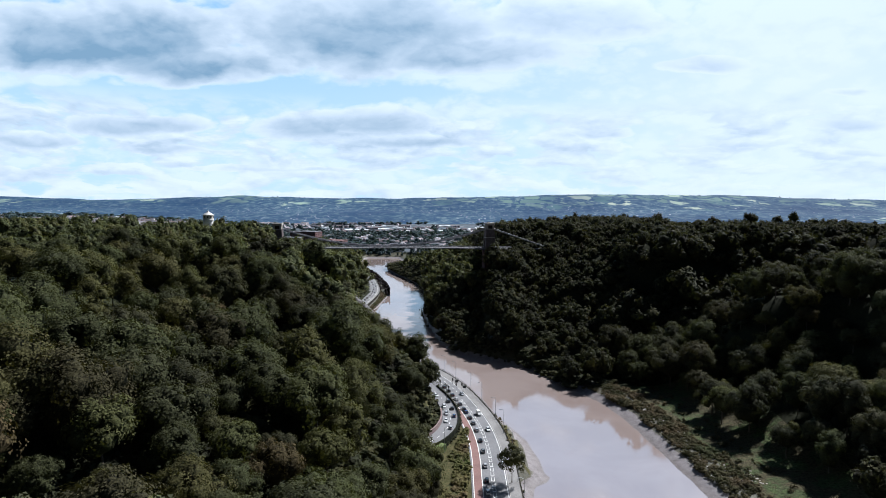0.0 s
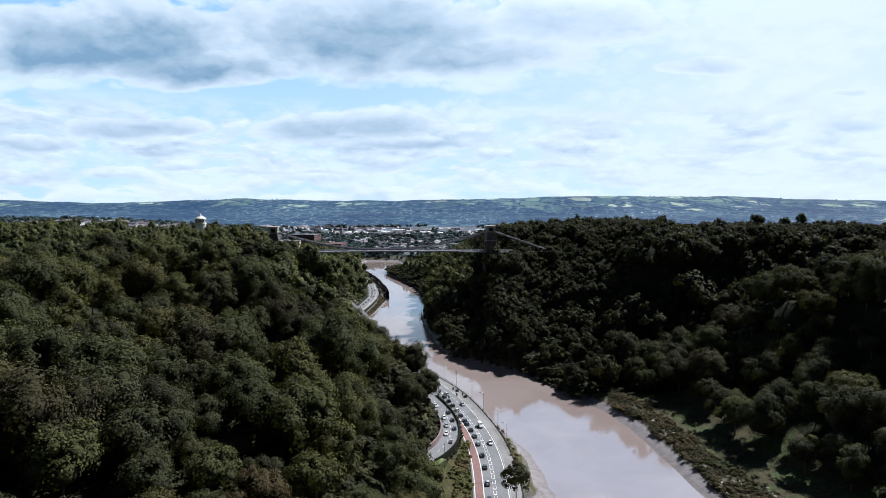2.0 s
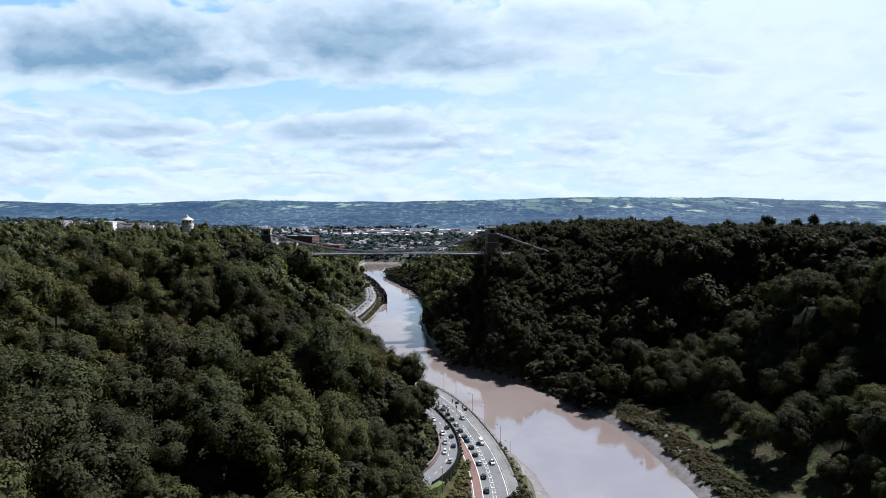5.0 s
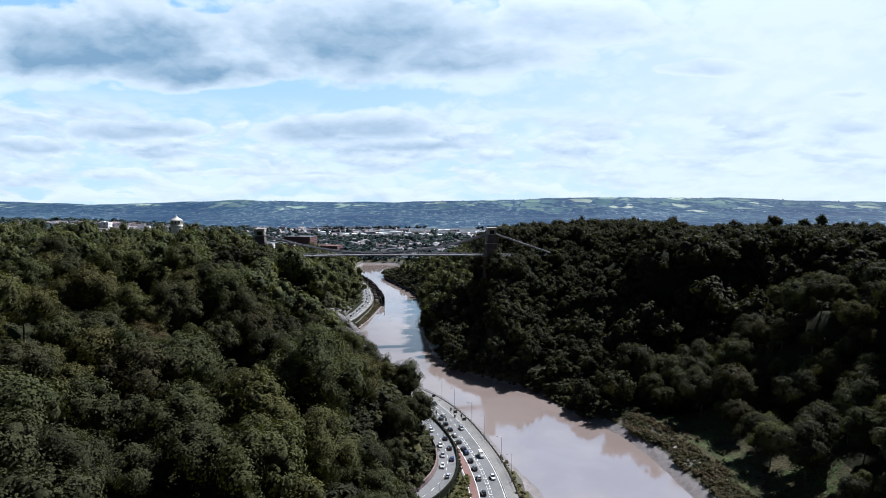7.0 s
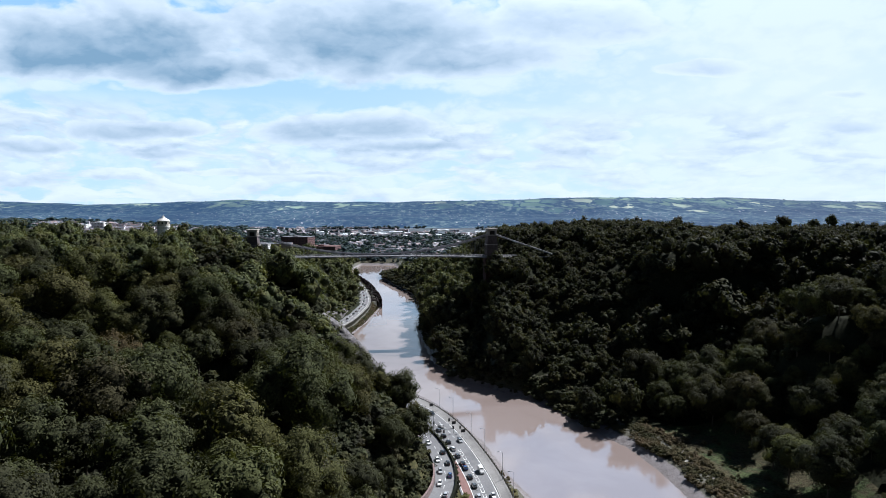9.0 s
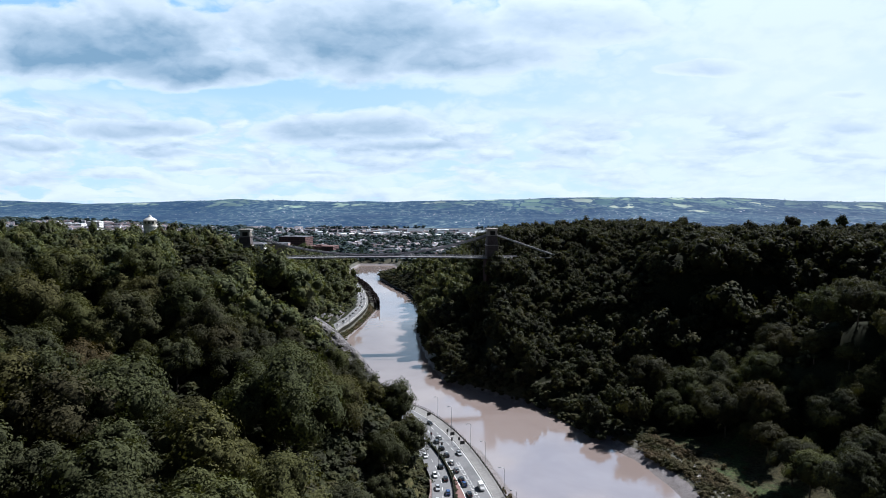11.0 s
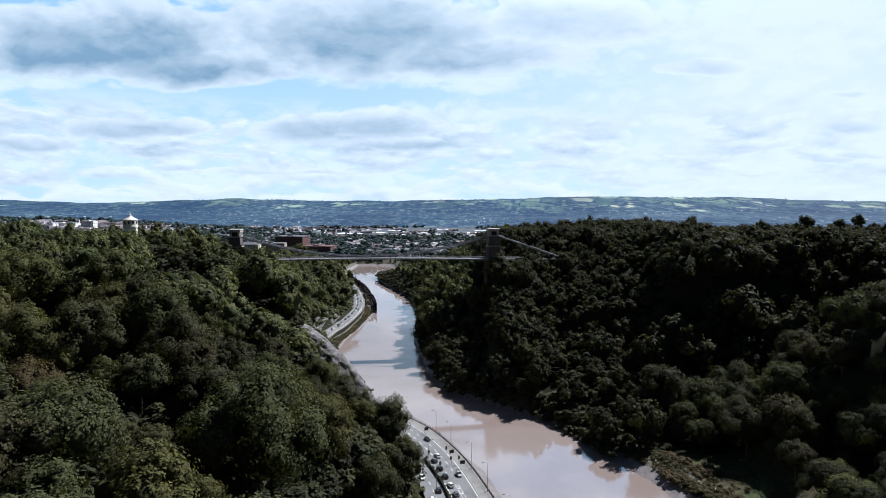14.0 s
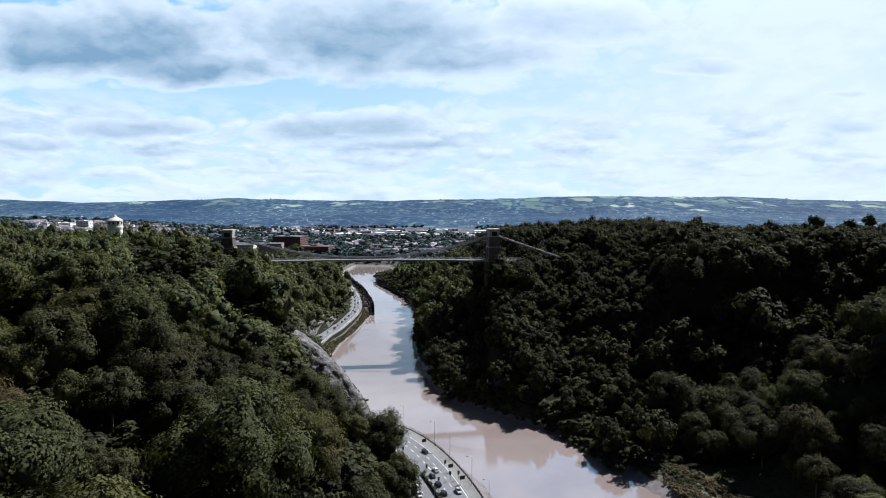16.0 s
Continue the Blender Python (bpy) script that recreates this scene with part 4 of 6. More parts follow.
# abutments below the towers
o = Solid()
o.box(SPAN - 6.5, SPAN + 26, -8.5, 8.5, 30, DECK - 1.2, taper=0.6)
part("abutment", o, ["sandstone"], bridge, "tall red sandstone abutment")
o = Solid()
o.box(-28, 7, -8, 8, 44, DECK - 1.2, taper=0.5)
part("abutment", o, ["sandstone"], bridge, "grey stone abutment")


# ---- trees ----
def ico():
    t = (1 + 5 ** 0.5) / 2
    v = np.array([(-1, t, 0), (1, t, 0), (-1, -t, 0), (1, -t, 0), (0, -1, t), (0, 1, t), (0, -1, -t), (0, 1, -t), (t, 0, -1), (t, 0, 1), (-t, 0, -1), (-t, 0, 1)], dtype=float)
    f = np.array([(0, 11, 5), (0, 5, 1), (0, 1, 7), (0, 7, 10), (0, 10, 11), (1, 5, 9), (5, 11, 4), (11, 10, 2), (10, 7, 6), (7, 1, 8), (3, 9, 4), (3, 4, 2), (3, 2, 6), (3, 6, 8), (3, 8, 9), (4, 9, 5), (2, 4, 11), (6, 2, 10), (8, 6, 7), (9, 8, 1)])
    return v / np.linalg.norm(v[0]), f


ICO_V, ICO_F = ico()


def finer(v, f):
    """Each face in four, out on the sphere."""
    v, mid, out = [tuple(p) for p in v], {}, []

    def half(a, b):
        k = (min(a, b), max(a, b))
        if k not in mid:
            p = (np.array(v[a]) + np.array(v[b])) / 2
            mid[k] = len(v)
            v.append(tuple(p / np.linalg.norm(p)))
        return mid[k]

    for a, b, c in f:
        x, y, z = half(a, b), half(b, c), half(c, a)
        out += [(a, x, z), (b, y, x), (c, z, y), (x, y, z)]
    return np.array(v), np.array(out)


BALL_V, BALL_F = finer(ICO_V, ICO_F)


def crown_arrays(rng, radius, tall, lobes, leaves, leaf, tufts=12, fine=False):
    """A broad domed crown: large boughs heaped on one another, each carrying tufts of small leaf sprays. Triangles only."""
    cen, rad = [], []
    wide = rng.uniform(0, 2 * np.pi)
    for k in range(lobes):
        a, h = k * 2.4 + rng.uniform(-0.5, 0.5), 1.0 - 1.25 * (k + rng.uniform(-0.3, 0.3)) / lobes if k else 1.0
        ring = math.sqrt(max(0.0, 1 - max(h, 0) ** 2)) * rng.uniform(0.68, 1.0)
        wobble = 1 + 0.2 * math.cos(2 * (a - wide)) + 0.12 * math.sin(5 * a)
        r = radius * rng.uniform(0.30, 0.52) * (1 - 0.15 * abs(h))
        cen.append((math.cos(a) * ring * wobble * (radius - r * 0.65), math.sin(a) * ring * wobble * (radius - r * 0.65), h * (tall - r * 0.75) + rng.normal() * 0.05 * radius))
        rad.append(r)
    cen, rad = np.array(cen), np.array(rad)
    vs, fs, n = [], [], 0
    bv, bf = (BALL_V, BALL_F) if fine else (ICO_V, ICO_F)
    for c, r in zip(cen, rad):
        v = bv * (r * rng.uniform(0.55, 0.78, (len(bv), 1))) + c
        vs.append(v)
        fs.append(bf + n)
        n += len(bv)
    v = ICO_V * np.array([radius * 0.55, radius * 0.55, tall * 0.66]) * rng.uniform(0.85, 1.05, (12, 1))
    vs.append(v)
    fs.append(ICO_F + n)
    n += 12
    # tufts on the boughs, then sprays on the tufts
    count = lobes * tufts
    own = rng.choice(lobes, count, p=rad ** 2 / np.sum(rad ** 2))
    d = rng.normal(size=(count, 3))
    d[:, 2] += 0.5
    d /= np.linalg.norm(d, axis=1)[:, None]
    tc = cen[own] + d * (rad[own] * rng.uniform(0.72, 0.98, count))[:, None]
    tr = rad[own] * rng.uniform(0.22, 0.44, count)
    hidden = np.zeros(count, dtype=bool)
    for k, (c, r) in enumerate(zip(cen, rad)):
        hidden |= (own != k) & (np.sum((tc - c) ** 2, axis=1) < (0.78 * r) ** 2)
    tc, tr, d = tc[~hidden], tr[~hidden], d[~hidden]
    pick = rng.choice(len(tc), leaves, p=tr ** 2 / np.sum(tr ** 2))
    e = rng.normal(size=(leaves, 3))
    e[:, 2] += 0.4
    e /= np.linalg.norm(e, axis=1)[:, None]
    p = tc[pick] + e * (tr[pick] * rng.uniform(0.7, 1.2, leaves))[:, None]
    m = len(p)
    dome = p / np.array([radius, radius, tall])
    dome /= np.linalg.norm(dome, axis=1)[:, None] + 1e-6
    nrm = 0.45 * e + 0.6 * d[pick] + 0.45 * dome + rng.normal(scale=0.3, size=(m, 3))
    nrm /= np.linalg.norm(nrm, axis=1)[:, None]
    a = np.cross(nrm, rng.normal(size=(m, 3)))
    a /= np.linalg.norm(a, axis=1)[:, None]
    b = np.cross(nrm, a)
    s = (leaf * rng.uniform(0.55, 1.4, m))[:, None]
    q = np.stack([p - a * s, p + a * s * 0.8 + b * s * 0.8, p + a * s * 0.5 - b * s * 0.9], 1).reshape(-1, 3)
    vs.append(q)
    k = np.arange(m) * 3 + n
    fs.append(np.stack([k, k + 1, k + 2], -1))
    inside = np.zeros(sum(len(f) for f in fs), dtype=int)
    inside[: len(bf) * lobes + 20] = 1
    return np.concatenate(vs), np.concatenate(fs), inside


def trunk_solid(rng, h, r, reach):
    o = Solid()
    lean = rng.uniform(-0.4, 0.4, 2)
    o.tube([(0, 0, -2.5), (0, 0, 0.3), (lean[0] * 0.5, lean[1] * 0.5, h * 0.5), (lean[0], lean[1], h)], r, 6, r1=r * 0.4)
    for k in range(5):
        a = k * 1.26 + rng.uniform(0, 0.8)
        z = h * rng.uniform(0.45, 0.8)
        o.tube([(0, 0, z), (math.cos(a) * reach * 0.5, math.sin(a) * reach * 0.5, z + h * 0.22), (math.cos(a) * reach, math.sin(a) * reach, z + h * 0.35)], r * 0.4, 4, r1=r * 0.12)
    return o


TREE_LABELS = ["round-crowned green broadleaf tree on the gorge side", "tall dark green broadleaf tree in dense woodland", "spreading olive green tree with lumpy crown", "broad leafy woodland tree on a steep slope", "dense green tree with cauliflower-like boughs", "slender broadleaf tree crowded by its neighbours"]


def tree_kinds():
    made = []
    for k in range(11):
        rng = np.random.default_rng(40 + k)
        radius = (6.2, 7.4, 8.6, 6.8, 9.4, 7.0, 8.0, 5.6, 7.6, 6.6, 8.4)[k]
        tall = radius * (0.82 + 0.2 * (k % 3))
        v, f, dim = crown_arrays(rng, radius, tall, 10 + k % 4, int(122 * radius ** 2), 0.225, 26)
        v[:, 2] += 6.0 + 0.25 * radius
        t = thing("tree", TREE_LABELS[k % 6] if k < 8 else "pale green bushy tree beside the river meadow", "tree", group="woodland trees on the gorge sides" if k < 8 else "trees beside the meadow")
        part("trunk", trunk_solid(rng, 7.5, 0.34, radius * 0.6), ["bark"], t)
        part("crown", mesh_np("crown", v, f, ["leaf", "leaf_inner_shade"] if k < 8 else ["meadow_sun", "meadow_inner_shade"], dim), None, t)
        made.append((t, radius))
    return made


KINDS = tree_kinds()
used = set()


def trim(x, y, z, size, tall=15.0):
    """Trees on the plateaus stay low; those at the cliff's foot and below the lawn are small."""
    d = table(y, FOOT_LEFT) - x
    size = size * (1 + 0.22 * lumps(x, y, 13, 9))
    cap = np.where(x < 0, np.where(y > 620, 70.0, np.where((y > 545) & (x > -230), 86.0, np.where(x < -150, 106.5 + 5.0 * smooth01(-x, 215, 260), 108.0))), np.where(y > 545, 78.0 + 26.0 * smooth01(x, 45, 170) + 18.0 * smooth01(y, 640, 690) * (1 - smooth01(x, 60, 170)), 98.0 + 8.0 * smooth01(x, 120, 260)))
    cap = np.where((x < 0) & (x > -131) & (y > 378), np.minimum(cap, 100.0 - 3.0 * (x < -108)), cap)
    cap = np.where((x < -84) & (x > -122) & (y > 318) & (y < 382), np.minimum(cap, 95.0), cap)
    cap = np.where((x < -108) & (x > -156) & (y > 358) & (y < 398), np.minimum(cap, 94.5), cap)
    cap = np.where((x < 0) & (x > -158) & (y > 446), np.minimum(cap, 93.0), cap)
    cap = np.where((x < 0) & (x > -215) & (y > 500), np.minimum(cap, 84.0), cap)
    cap = np.where((x > table(y, WATER_RIGHT)) & (y > 440), np.minimum(cap, np.maximum(west_sight_slope(x, y) + 3.0 + 5.0 * lumps(x, y, 8, 3), z + 10.0)), cap)
    size = np.minimum(size, np.maximum((cap - z) / tall, 0.35))
    small = (x < 0) & (((y > 330) & (y < 380) & (d < 44)) | ((y > 440) & (y < 456) & (x > -164) & (d > 60)))
    return np.where(small, np.minimum(size, 0.52), size)


def plant(x, y, size, turn, k):
    z = float(height(x, y))
    size = float(trim(x, y, z, size))
    m = pose(x, y, z, 0, 0, turn) @ Matrix.Diagonal((size, size, size, 1))
    t = KINDS[k][0]
    if k not in used:
        used.add(k)
        t.matrix_world = m
        return t
    c = copy_thing(t, m)
    c.scale = (size, size, size)
    return c


def allowed(x, y):
    """Whether trees stand here: not on road, river, meadow, lawn, rock or the bridge."""
    foot, wl, wr = table(y, FOOT_LEFT), table(y, WATER_LEFT), table(y, WATER_RIGHT)
    left = (x < foot - 3.5) & ~((y > 490) & (x < -225)) & ~((y > 354) & (y < 380) & (x > foot - 42))
    b = from_bank(x, y)
    right = (x > wr) & ((b > 43) | ((y > 392) & (b > 4.5))) & ~((y > 690) & (x > 230))
    lawn = (np.abs(x + 139 + 0.3 * (y - 405)) < 14) & (y > 395) & (y < 448)
    crag = (x < foot) & (x > foot - 40) & (y > 374) & (y < 452)
    ux, uy = x - LT.x, y - LT.y
    ca, sa = math.cos(radians(ACROSS)), math.sin(radians(ACROSS))
    p, q = ux * ca + uy * sa, -ux * sa + uy * ca
    deck = (np.abs(q) < 10.5) & ((p > -35) & (p < 8) | (p > SPAN - 10) & (p < SPAN + 45))
    slip_gap = np.min(np.hypot(np.subtract.outer(x, slip_xy[:, 0]), np.subtract.outer(y, slip_xy[:, 1])), axis=-1) < 9.0
    return (left | right) & ~lawn & ~crag & ~deck & ~slip_gap


def scatter(x0, x1, y0, y1, gap, seed):
    rng = np.random.default_rng(seed)
    gx, gy = np.meshgrid(np.arange(x0, x1, gap), np.arange(y0, y1, gap))
    gx = gx + (np.arange(gx.shape[0]) % 2)[:, None] * gap / 2
    x = (gx + rng.uniform(-0.36, 0.36, gx.shape) * gap).ravel()
    y = (gy + rng.uniform(-0.36, 0.36, gy.shape) * gap).ravel()
    ok = allowed(x, y)
    return x[ok], y[ok], rng


def near_zone(x, y):
    return ((x < 0) & (x > -138) & (y > 110) & (y < 330)) | ((x < 0) & (x > -235) & (y > 110) & (y < 240)) | ((x < 0) & (x > -200) & (y > 110) & (y < 320)) | ((x > 95) & (x < 235) & (y > 255) & (y < 455))


px, py, rng = scatter(-345, 410, 110, 490, 15.2, 5)
sel = near_zone(px, py)
for x, y in zip(px[sel], py[sel]):
    plant(float(x), float(y), float(rng.choice([0.78, 0.96, 1.14, 1.28, 1.42, 1.62]) * rng.uniform(0.92, 1.08)), float(rng.uniform(0, 360)), int(rng.integers(0, 8)) if x < 0 or y > 345 else 8 + int(rng.integers(0, 3)))


def forest(name, xs, ys, sizes, templates, rng, label, mat="wood_leaf", sink=0.0):
    """Many crowns joined into one mass of woodland."""
    vs, fs, ds, n = [], [], [], 0
    zs = height(xs, ys, name == "crest_trees")
    sizes = trim(xs, ys, zs, sizes) if name == "woodland" else sizes
    for x, y, z, s in zip(xs, ys, zs, sizes):
        v, f, dim = templates[rng.integers(len(templates))]
        a = rng.uniform(0, 2 * np.pi)
        ca, sa = math.cos(a), math.sin(a)
        q = np.stack([v[:, 0] * ca - v[:, 1] * sa, v[:, 0] * sa + v[:, 1] * ca, v[:, 2] * rng.uniform(0.85, 1.2)], -1) * s
        vs.append(q + (x, y, z - sink))
        fs.append(f + n)
        ds.append(dim)
        n += len(v)
    ob = new(name, mesh_np(name, np.concatenate(vs), np.concatenate(fs), [mat, {"wood_leaf": "wood_inner_shade", "sunlit_leaf": "sunlit_inner_shade"}.get(mat, mat)], np.concatenate(ds)))
    return tagged(ob, label, "woodland", kind="stuff")


def templates(count, lobes, leaves, leaf, radius, seed, lift=8.5):
    out = []
    for k in range(count):
        r = np.random.default_rng(seed + k)
        v, f, dim = crown_arrays(r, radius, radius * (0.8 + 0.15 * (k % 3)), lobes, leaves, leaf)
        v[:, 2] += lift
        out.append((v, f, dim))
    return out


MID = templates(6, 9, 800, 0.45, 7.4, 80, 6.5)
BACK = templates(7, 9, 520, 0.6, 8.6, 180, 5.5)
rest_x, rest_y = px[~sel], py[~sel]
ok = (rest_y < 480) & ((rest_x < 310) | (rest_y > 370)) & ~((rest_x < -200) & (rest_y < 280)) & ~((rest_x < -240) & (rest_y < 330))
rest_x, rest_y = rest_x[ok], rest_y[ok]
left_side = rest_x < table(rest_y, WATER_LEFT)
forest("woodland", rest_x[left_side], rest_y[left_side], rng.uniform(0.85, 1.75, left_side.sum()), MID, rng, "dense green broadleaf woodland on the east side", "sunlit_leaf")
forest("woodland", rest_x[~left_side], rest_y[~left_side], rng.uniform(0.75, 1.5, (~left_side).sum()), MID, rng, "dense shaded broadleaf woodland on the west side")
back_x, back_y, rng = scatter(-235, 420, 476, 860, 13.4, 6)
left_side = back_x < table(back_y, WATER_LEFT)
forest("woodland", back_x[left_side], back_y[left_side], rng.choice([0.6, 0.8, 1.0, 1.2, 1.5, 1.8], left_side.sum()), BACK, rng, "green woodland below the bridge's eastern tower", "sunlit_leaf")
west = ~left_side & ((back_y < 615) | (back_x > 5))
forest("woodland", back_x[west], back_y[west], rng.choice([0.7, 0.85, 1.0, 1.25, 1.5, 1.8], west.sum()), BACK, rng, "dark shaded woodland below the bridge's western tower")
west = ~left_side & (back_y >= 615) & (back_x <= 5)
forest("woodland", back_x[west], back_y[west], rng.choice([0.7, 0.85, 1.0, 1.25, 1.5, 1.8], west.sum()), BACK, rng, "pale green wood along the river behind the bridge, sunlight painted in", "sunlit_leaf")

# dark trees that close the view of the junction
for k, (x, y, size) in enumerate(((-29, 350, 0.72), (-33, 362, 0.55), (-27, 337, 0.75), (-38, 372, 0.4), (-22, 303, 1.3), (-29, 288, 1.15), (-23, 314, 0.95), (-25, 325, 0.72), (-18, 225, 1.15), (-22, 236, 1.2), (-14, 216, 1.0), (-27, 227, 1.25))):
    t = copy_thing(KINDS[(1, 3, 5, 7, 0, 3, 5, 7)[k % 8]][0], pose(x, y, float(height(x, y)), 0, 0, 50 * k))
    t.scale = (size, size, size * 1.15)
    tagged(t, "tall dark green tree beside the road junction" if y > 250 else "leafy tree on the bank above the red cycle lane", "tree", "trees beside the road")

# tall dark trees that stand above the western skyline
SKYLINE = templates(3, 10, 760, 0.45, 5.6, 300, 6.5)
for k, (x, y, top) in enumerate(((80, 695, 102), (205, 680, 110), (216, 700, 111), (290, 640, 113), (300, 652, 112), (338, 644, 114), (318, 640, 110), (176, 700, 106), (252, 640, 109), (121, 712, 103), (-178, 570, 90), (-168, 576, 84), (-186, 558, 93), (-160, 566, 76), (34, 610, 72), (44, 613, 76), (2, 588, 50), (12, 592, 58), (26, 596, 62), (40, 602, 68), (52, 620, 80))):
    v, f, dim = SKYLINE[k % 3]
    t = thing("tree", "tall dark tree standing above the wooded skyline" if x > 55 else "leafy tree beside the bridge tower", "tree", group="skyline trees" if x > 55 else "trees by the bridge")
    z = float(height(x, y))
    grow = (top - z) / (6.5 + 5.6 * 0.95)
    t.matrix_world = pose(x, y, z, 0, 0, 77 * k)
    crown = (v - (0, 0, 6.5)) * (1.05, 1.05, 1.1)
    part("crown", mesh_np("crown", crown + (0, 0, top - z - crown[:, 2].max()), f, ["leaf", "leaf_inner_shade"], dim), None, t)
    part("trunk", trunk_solid(np.random.default_rng(k), 6.5 * grow, 0.4, 2.5), ["bark"], t)


# ---- limestone cliff above the road ----
def cliff_face():
    """A steep bowed face of tilted beds, cut by upright joints and small ledges."""
    nu, nv = 220, 120
    yy = np.linspace(362, 462, nu)
    dd = np.linspace(-0.5, 46, nv)
    gy, gd = np.meshgrid(yy, dd)
    gx = table(gy, FOOT_LEFT) - gd
    gz = height(gx, gy)
    v = np.stack([gx, gy, gz + 0.5], -1)
    fade = (smooth01(gy, 362, 370) * (1 - smooth01(gy, 450, 462)) * smooth01(gd, -0.5, 2) * (1 - smooth01(gd, 38, 46)))
    for a in range(nv):
        for b in range(nu):
            x, y, z = v[a, b]
            bed = z * 0.8 + y * 0.45 + x * 0.2
            q = Vector((x * 0.05, y * 0.05, z * 0.03))
            bulge = noise.noise(q * 1.3) * 1.3
            joint = abs(noise.noise(Vector((x * 0.13, y * 0.16, z * 0.025)))) ** 0.6
            ledge = (bed * 0.22 + 1.2 * noise.noise(q * 2.5)) % 1.0
            fine = noise.fractal(Vector((x, y, z)) * 0.3, 0.9, 2.1, 4) * 0.55
            out = (bulge + 1.9 * joint + 0.9 * ledge + fine - 0.9) * fade[a, b]
            v[a, b] += np.array((0.62, -0.72, 0.1)) * out - np.array((0, 0, 2.5)) * (1 - fade[a, b])
    idx = np.arange(nu * nv).reshape(nv, nu)
    q = np.stack([idx[:-1, :-1], idx[1:, :-1], idx[1:, 1:], idx[:-1, 1:]], -1).reshape(-1, 4)
    ob = new("cliff", mesh_np("cliff", v.reshape(-1, 3), q, ["rock"]))
    tagged(ob, "weathered grey limestone cliff above the road", "cliff", kind="structure")


cliff_face()


# ---- street furniture ----
def lamp_thing(m):
    t = thing("street_lamp", "tall grey steel street lamp beside the river road", "street lamp", m, "street lamps")
    o = Solid()
    o.ring([(0.16, 0), (0.16, 1.6), (0.11, 1.7), (0.065, 11.6)], 8)
    o.ring([(0.24, 0), (0.24, 0.12)], 8)
    part("post", o, ["steel"], t)
    o = Solid()
    o.tube([(0, 0, 11.5), (-0.35, 0, 11.95), (-1.0, 0, 12.15), (-1.7, 0, 12.2)], 0.05, 5)
    part("arm", o, ["steel"], t)
    o = Solid()
    o.box(-2.45, -1.6, -0.17, 0.17, 12.12, 12.3, taper=0.05)
    head = part("lamp_head", o, ["steel"], t)
    o = Solid()
    o.box(-2.36, -1.75, -0.13, 0.13, 12.05, 12.12)
    part("lens", o, ["lampglass"], head, "pale lamp lens")
    return t


def place_along(line, y):
    k = int(np.argmin(np.abs(line[:, 1] - y)))
    t = line[min(k + 1, len(line) - 1)] - line[max(k - 1, 0)]
    return line[k], math.degrees(math.atan2(t[1], t[0]))


edge = offset(LINE, -4.9)
first = None
for y in (196, 220, 245, 270, 295, 315.7, 339.9, 362, 384, 399.5, 421, 448, 480, 520, 560, 600, 640, 680, 720, 770, 815):
    p, a = place_along(edge, y)
    m = pose(p[0], p[1], ROAD_Z + 0.12, 0, 0, a - 90)
    if first is None:
        first = lamp_thing(m)
    else:
        copy_thing(first, m)
for x, y in ((-10.8, 268), (-5.6, 309.5), (-12.6, 337), (-17.5, 361), (-30, 384)):
    copy_thing(first, pose(x, y, 8.3 if y > 300 else 9.5, 0, 0, 200))


def signal(m, label):
    t = thing("traffic_light", label, "traffic light", m, "traffic lights at the junction")
    o = Solid()
    o.ring([(0.07, 0), (0.07, 3.4)], 6)
    part("post", o, ["black"], t)
    o = Solid()
    o.box(-0.28, 0.28, -0.12, 0.2, 2.3, 3.6, taper=0.03)
    o.box(-0.42, 0.42, 0.2, 0.24, 2.15, 3.75)
    head = part("signal_head", o, ["black"], t, "black signal head")
    for k, z in enumerate((2.6, 2.97, 3.34)):
        o = Solid()
        o.box(-0.1, 0.1, -0.16, -0.12, z - 0.1, z + 0.1)
        part("lens", o, ["tail" if k == 2 else "dark"], head)
    return t


first = None
for x, y, a in ((-29.8, 388, 20), (-17.8, 370, 25), (-12.1, 358.4, 15), (-7.6, 364, 15), (-4.2, 365, 190), (-11.9, 352, 10), (-10.2, 375, 200)):
    m = pose(x, y, ROAD_Z, 0, 0, a)
    if first is None:
        first = signal(m, "black traffic light on a slim post")
    else:
        copy_thing(first, m)


def sign(m):
    t = thing("road_sign", "dark-backed road sign on two posts beside the river wall", "road sign", m, "road signs")
    for sx in (-0.7, 0.7):
        o = Solid()
        o.ring([(0.05, 0), (0.05, 3.2)], 6, c=(sx, 0))
        part("post", o, ["steel"], t)
    o = Solid()
    o.box(-1.1, 1.1, -0.05, 0.05, 1.7, 3.3)
    part("panel", o, ["black"], t, "dark grey sign back")
    return t


first = sign(pose(-21.0, 398.5, ROAD_Z + 0.12, 0, 0, 30))
copy_thing(first, pose(-7.6, 371.8, ROAD_Z + 0.12, 0, 0, 25))
copy_thing(first, pose(-2.6, 361, ROAD_Z + 0.12, 0, 0, 15))


def railing():
    """Post and rail fence on the river side of the footpath."""
    t = thing("fence", "thin dark metal railing along the riverside footpath", "fence")
    line = along(offset(LINE, -5.2), 286, 470)
    run = np.r_[0, np.cumsum(np.linalg.norm(np.diff(line, axis=0), axis=1))]
    o = Solid()
    o.box(-0.06, 0.06, -0.06, 0.06, 0, 1.75)
    post = o.data("post", ["wall"])
    for q in np.arange(0, run[-1], 2.4):
        ob = new("post", post)
        ob.parent = t
        ob.location = (np.interp(q, run, line[:, 0]), np.interp(q, run, line[:, 1]), ROAD_Z)
    for z in (1.15, 1.7):
        o = Solid()
        o.tube([(x, y, ROAD_Z + z) for x, y in line], 0.05, 4)
        part("rail", o, ["wall"], t)


railing()


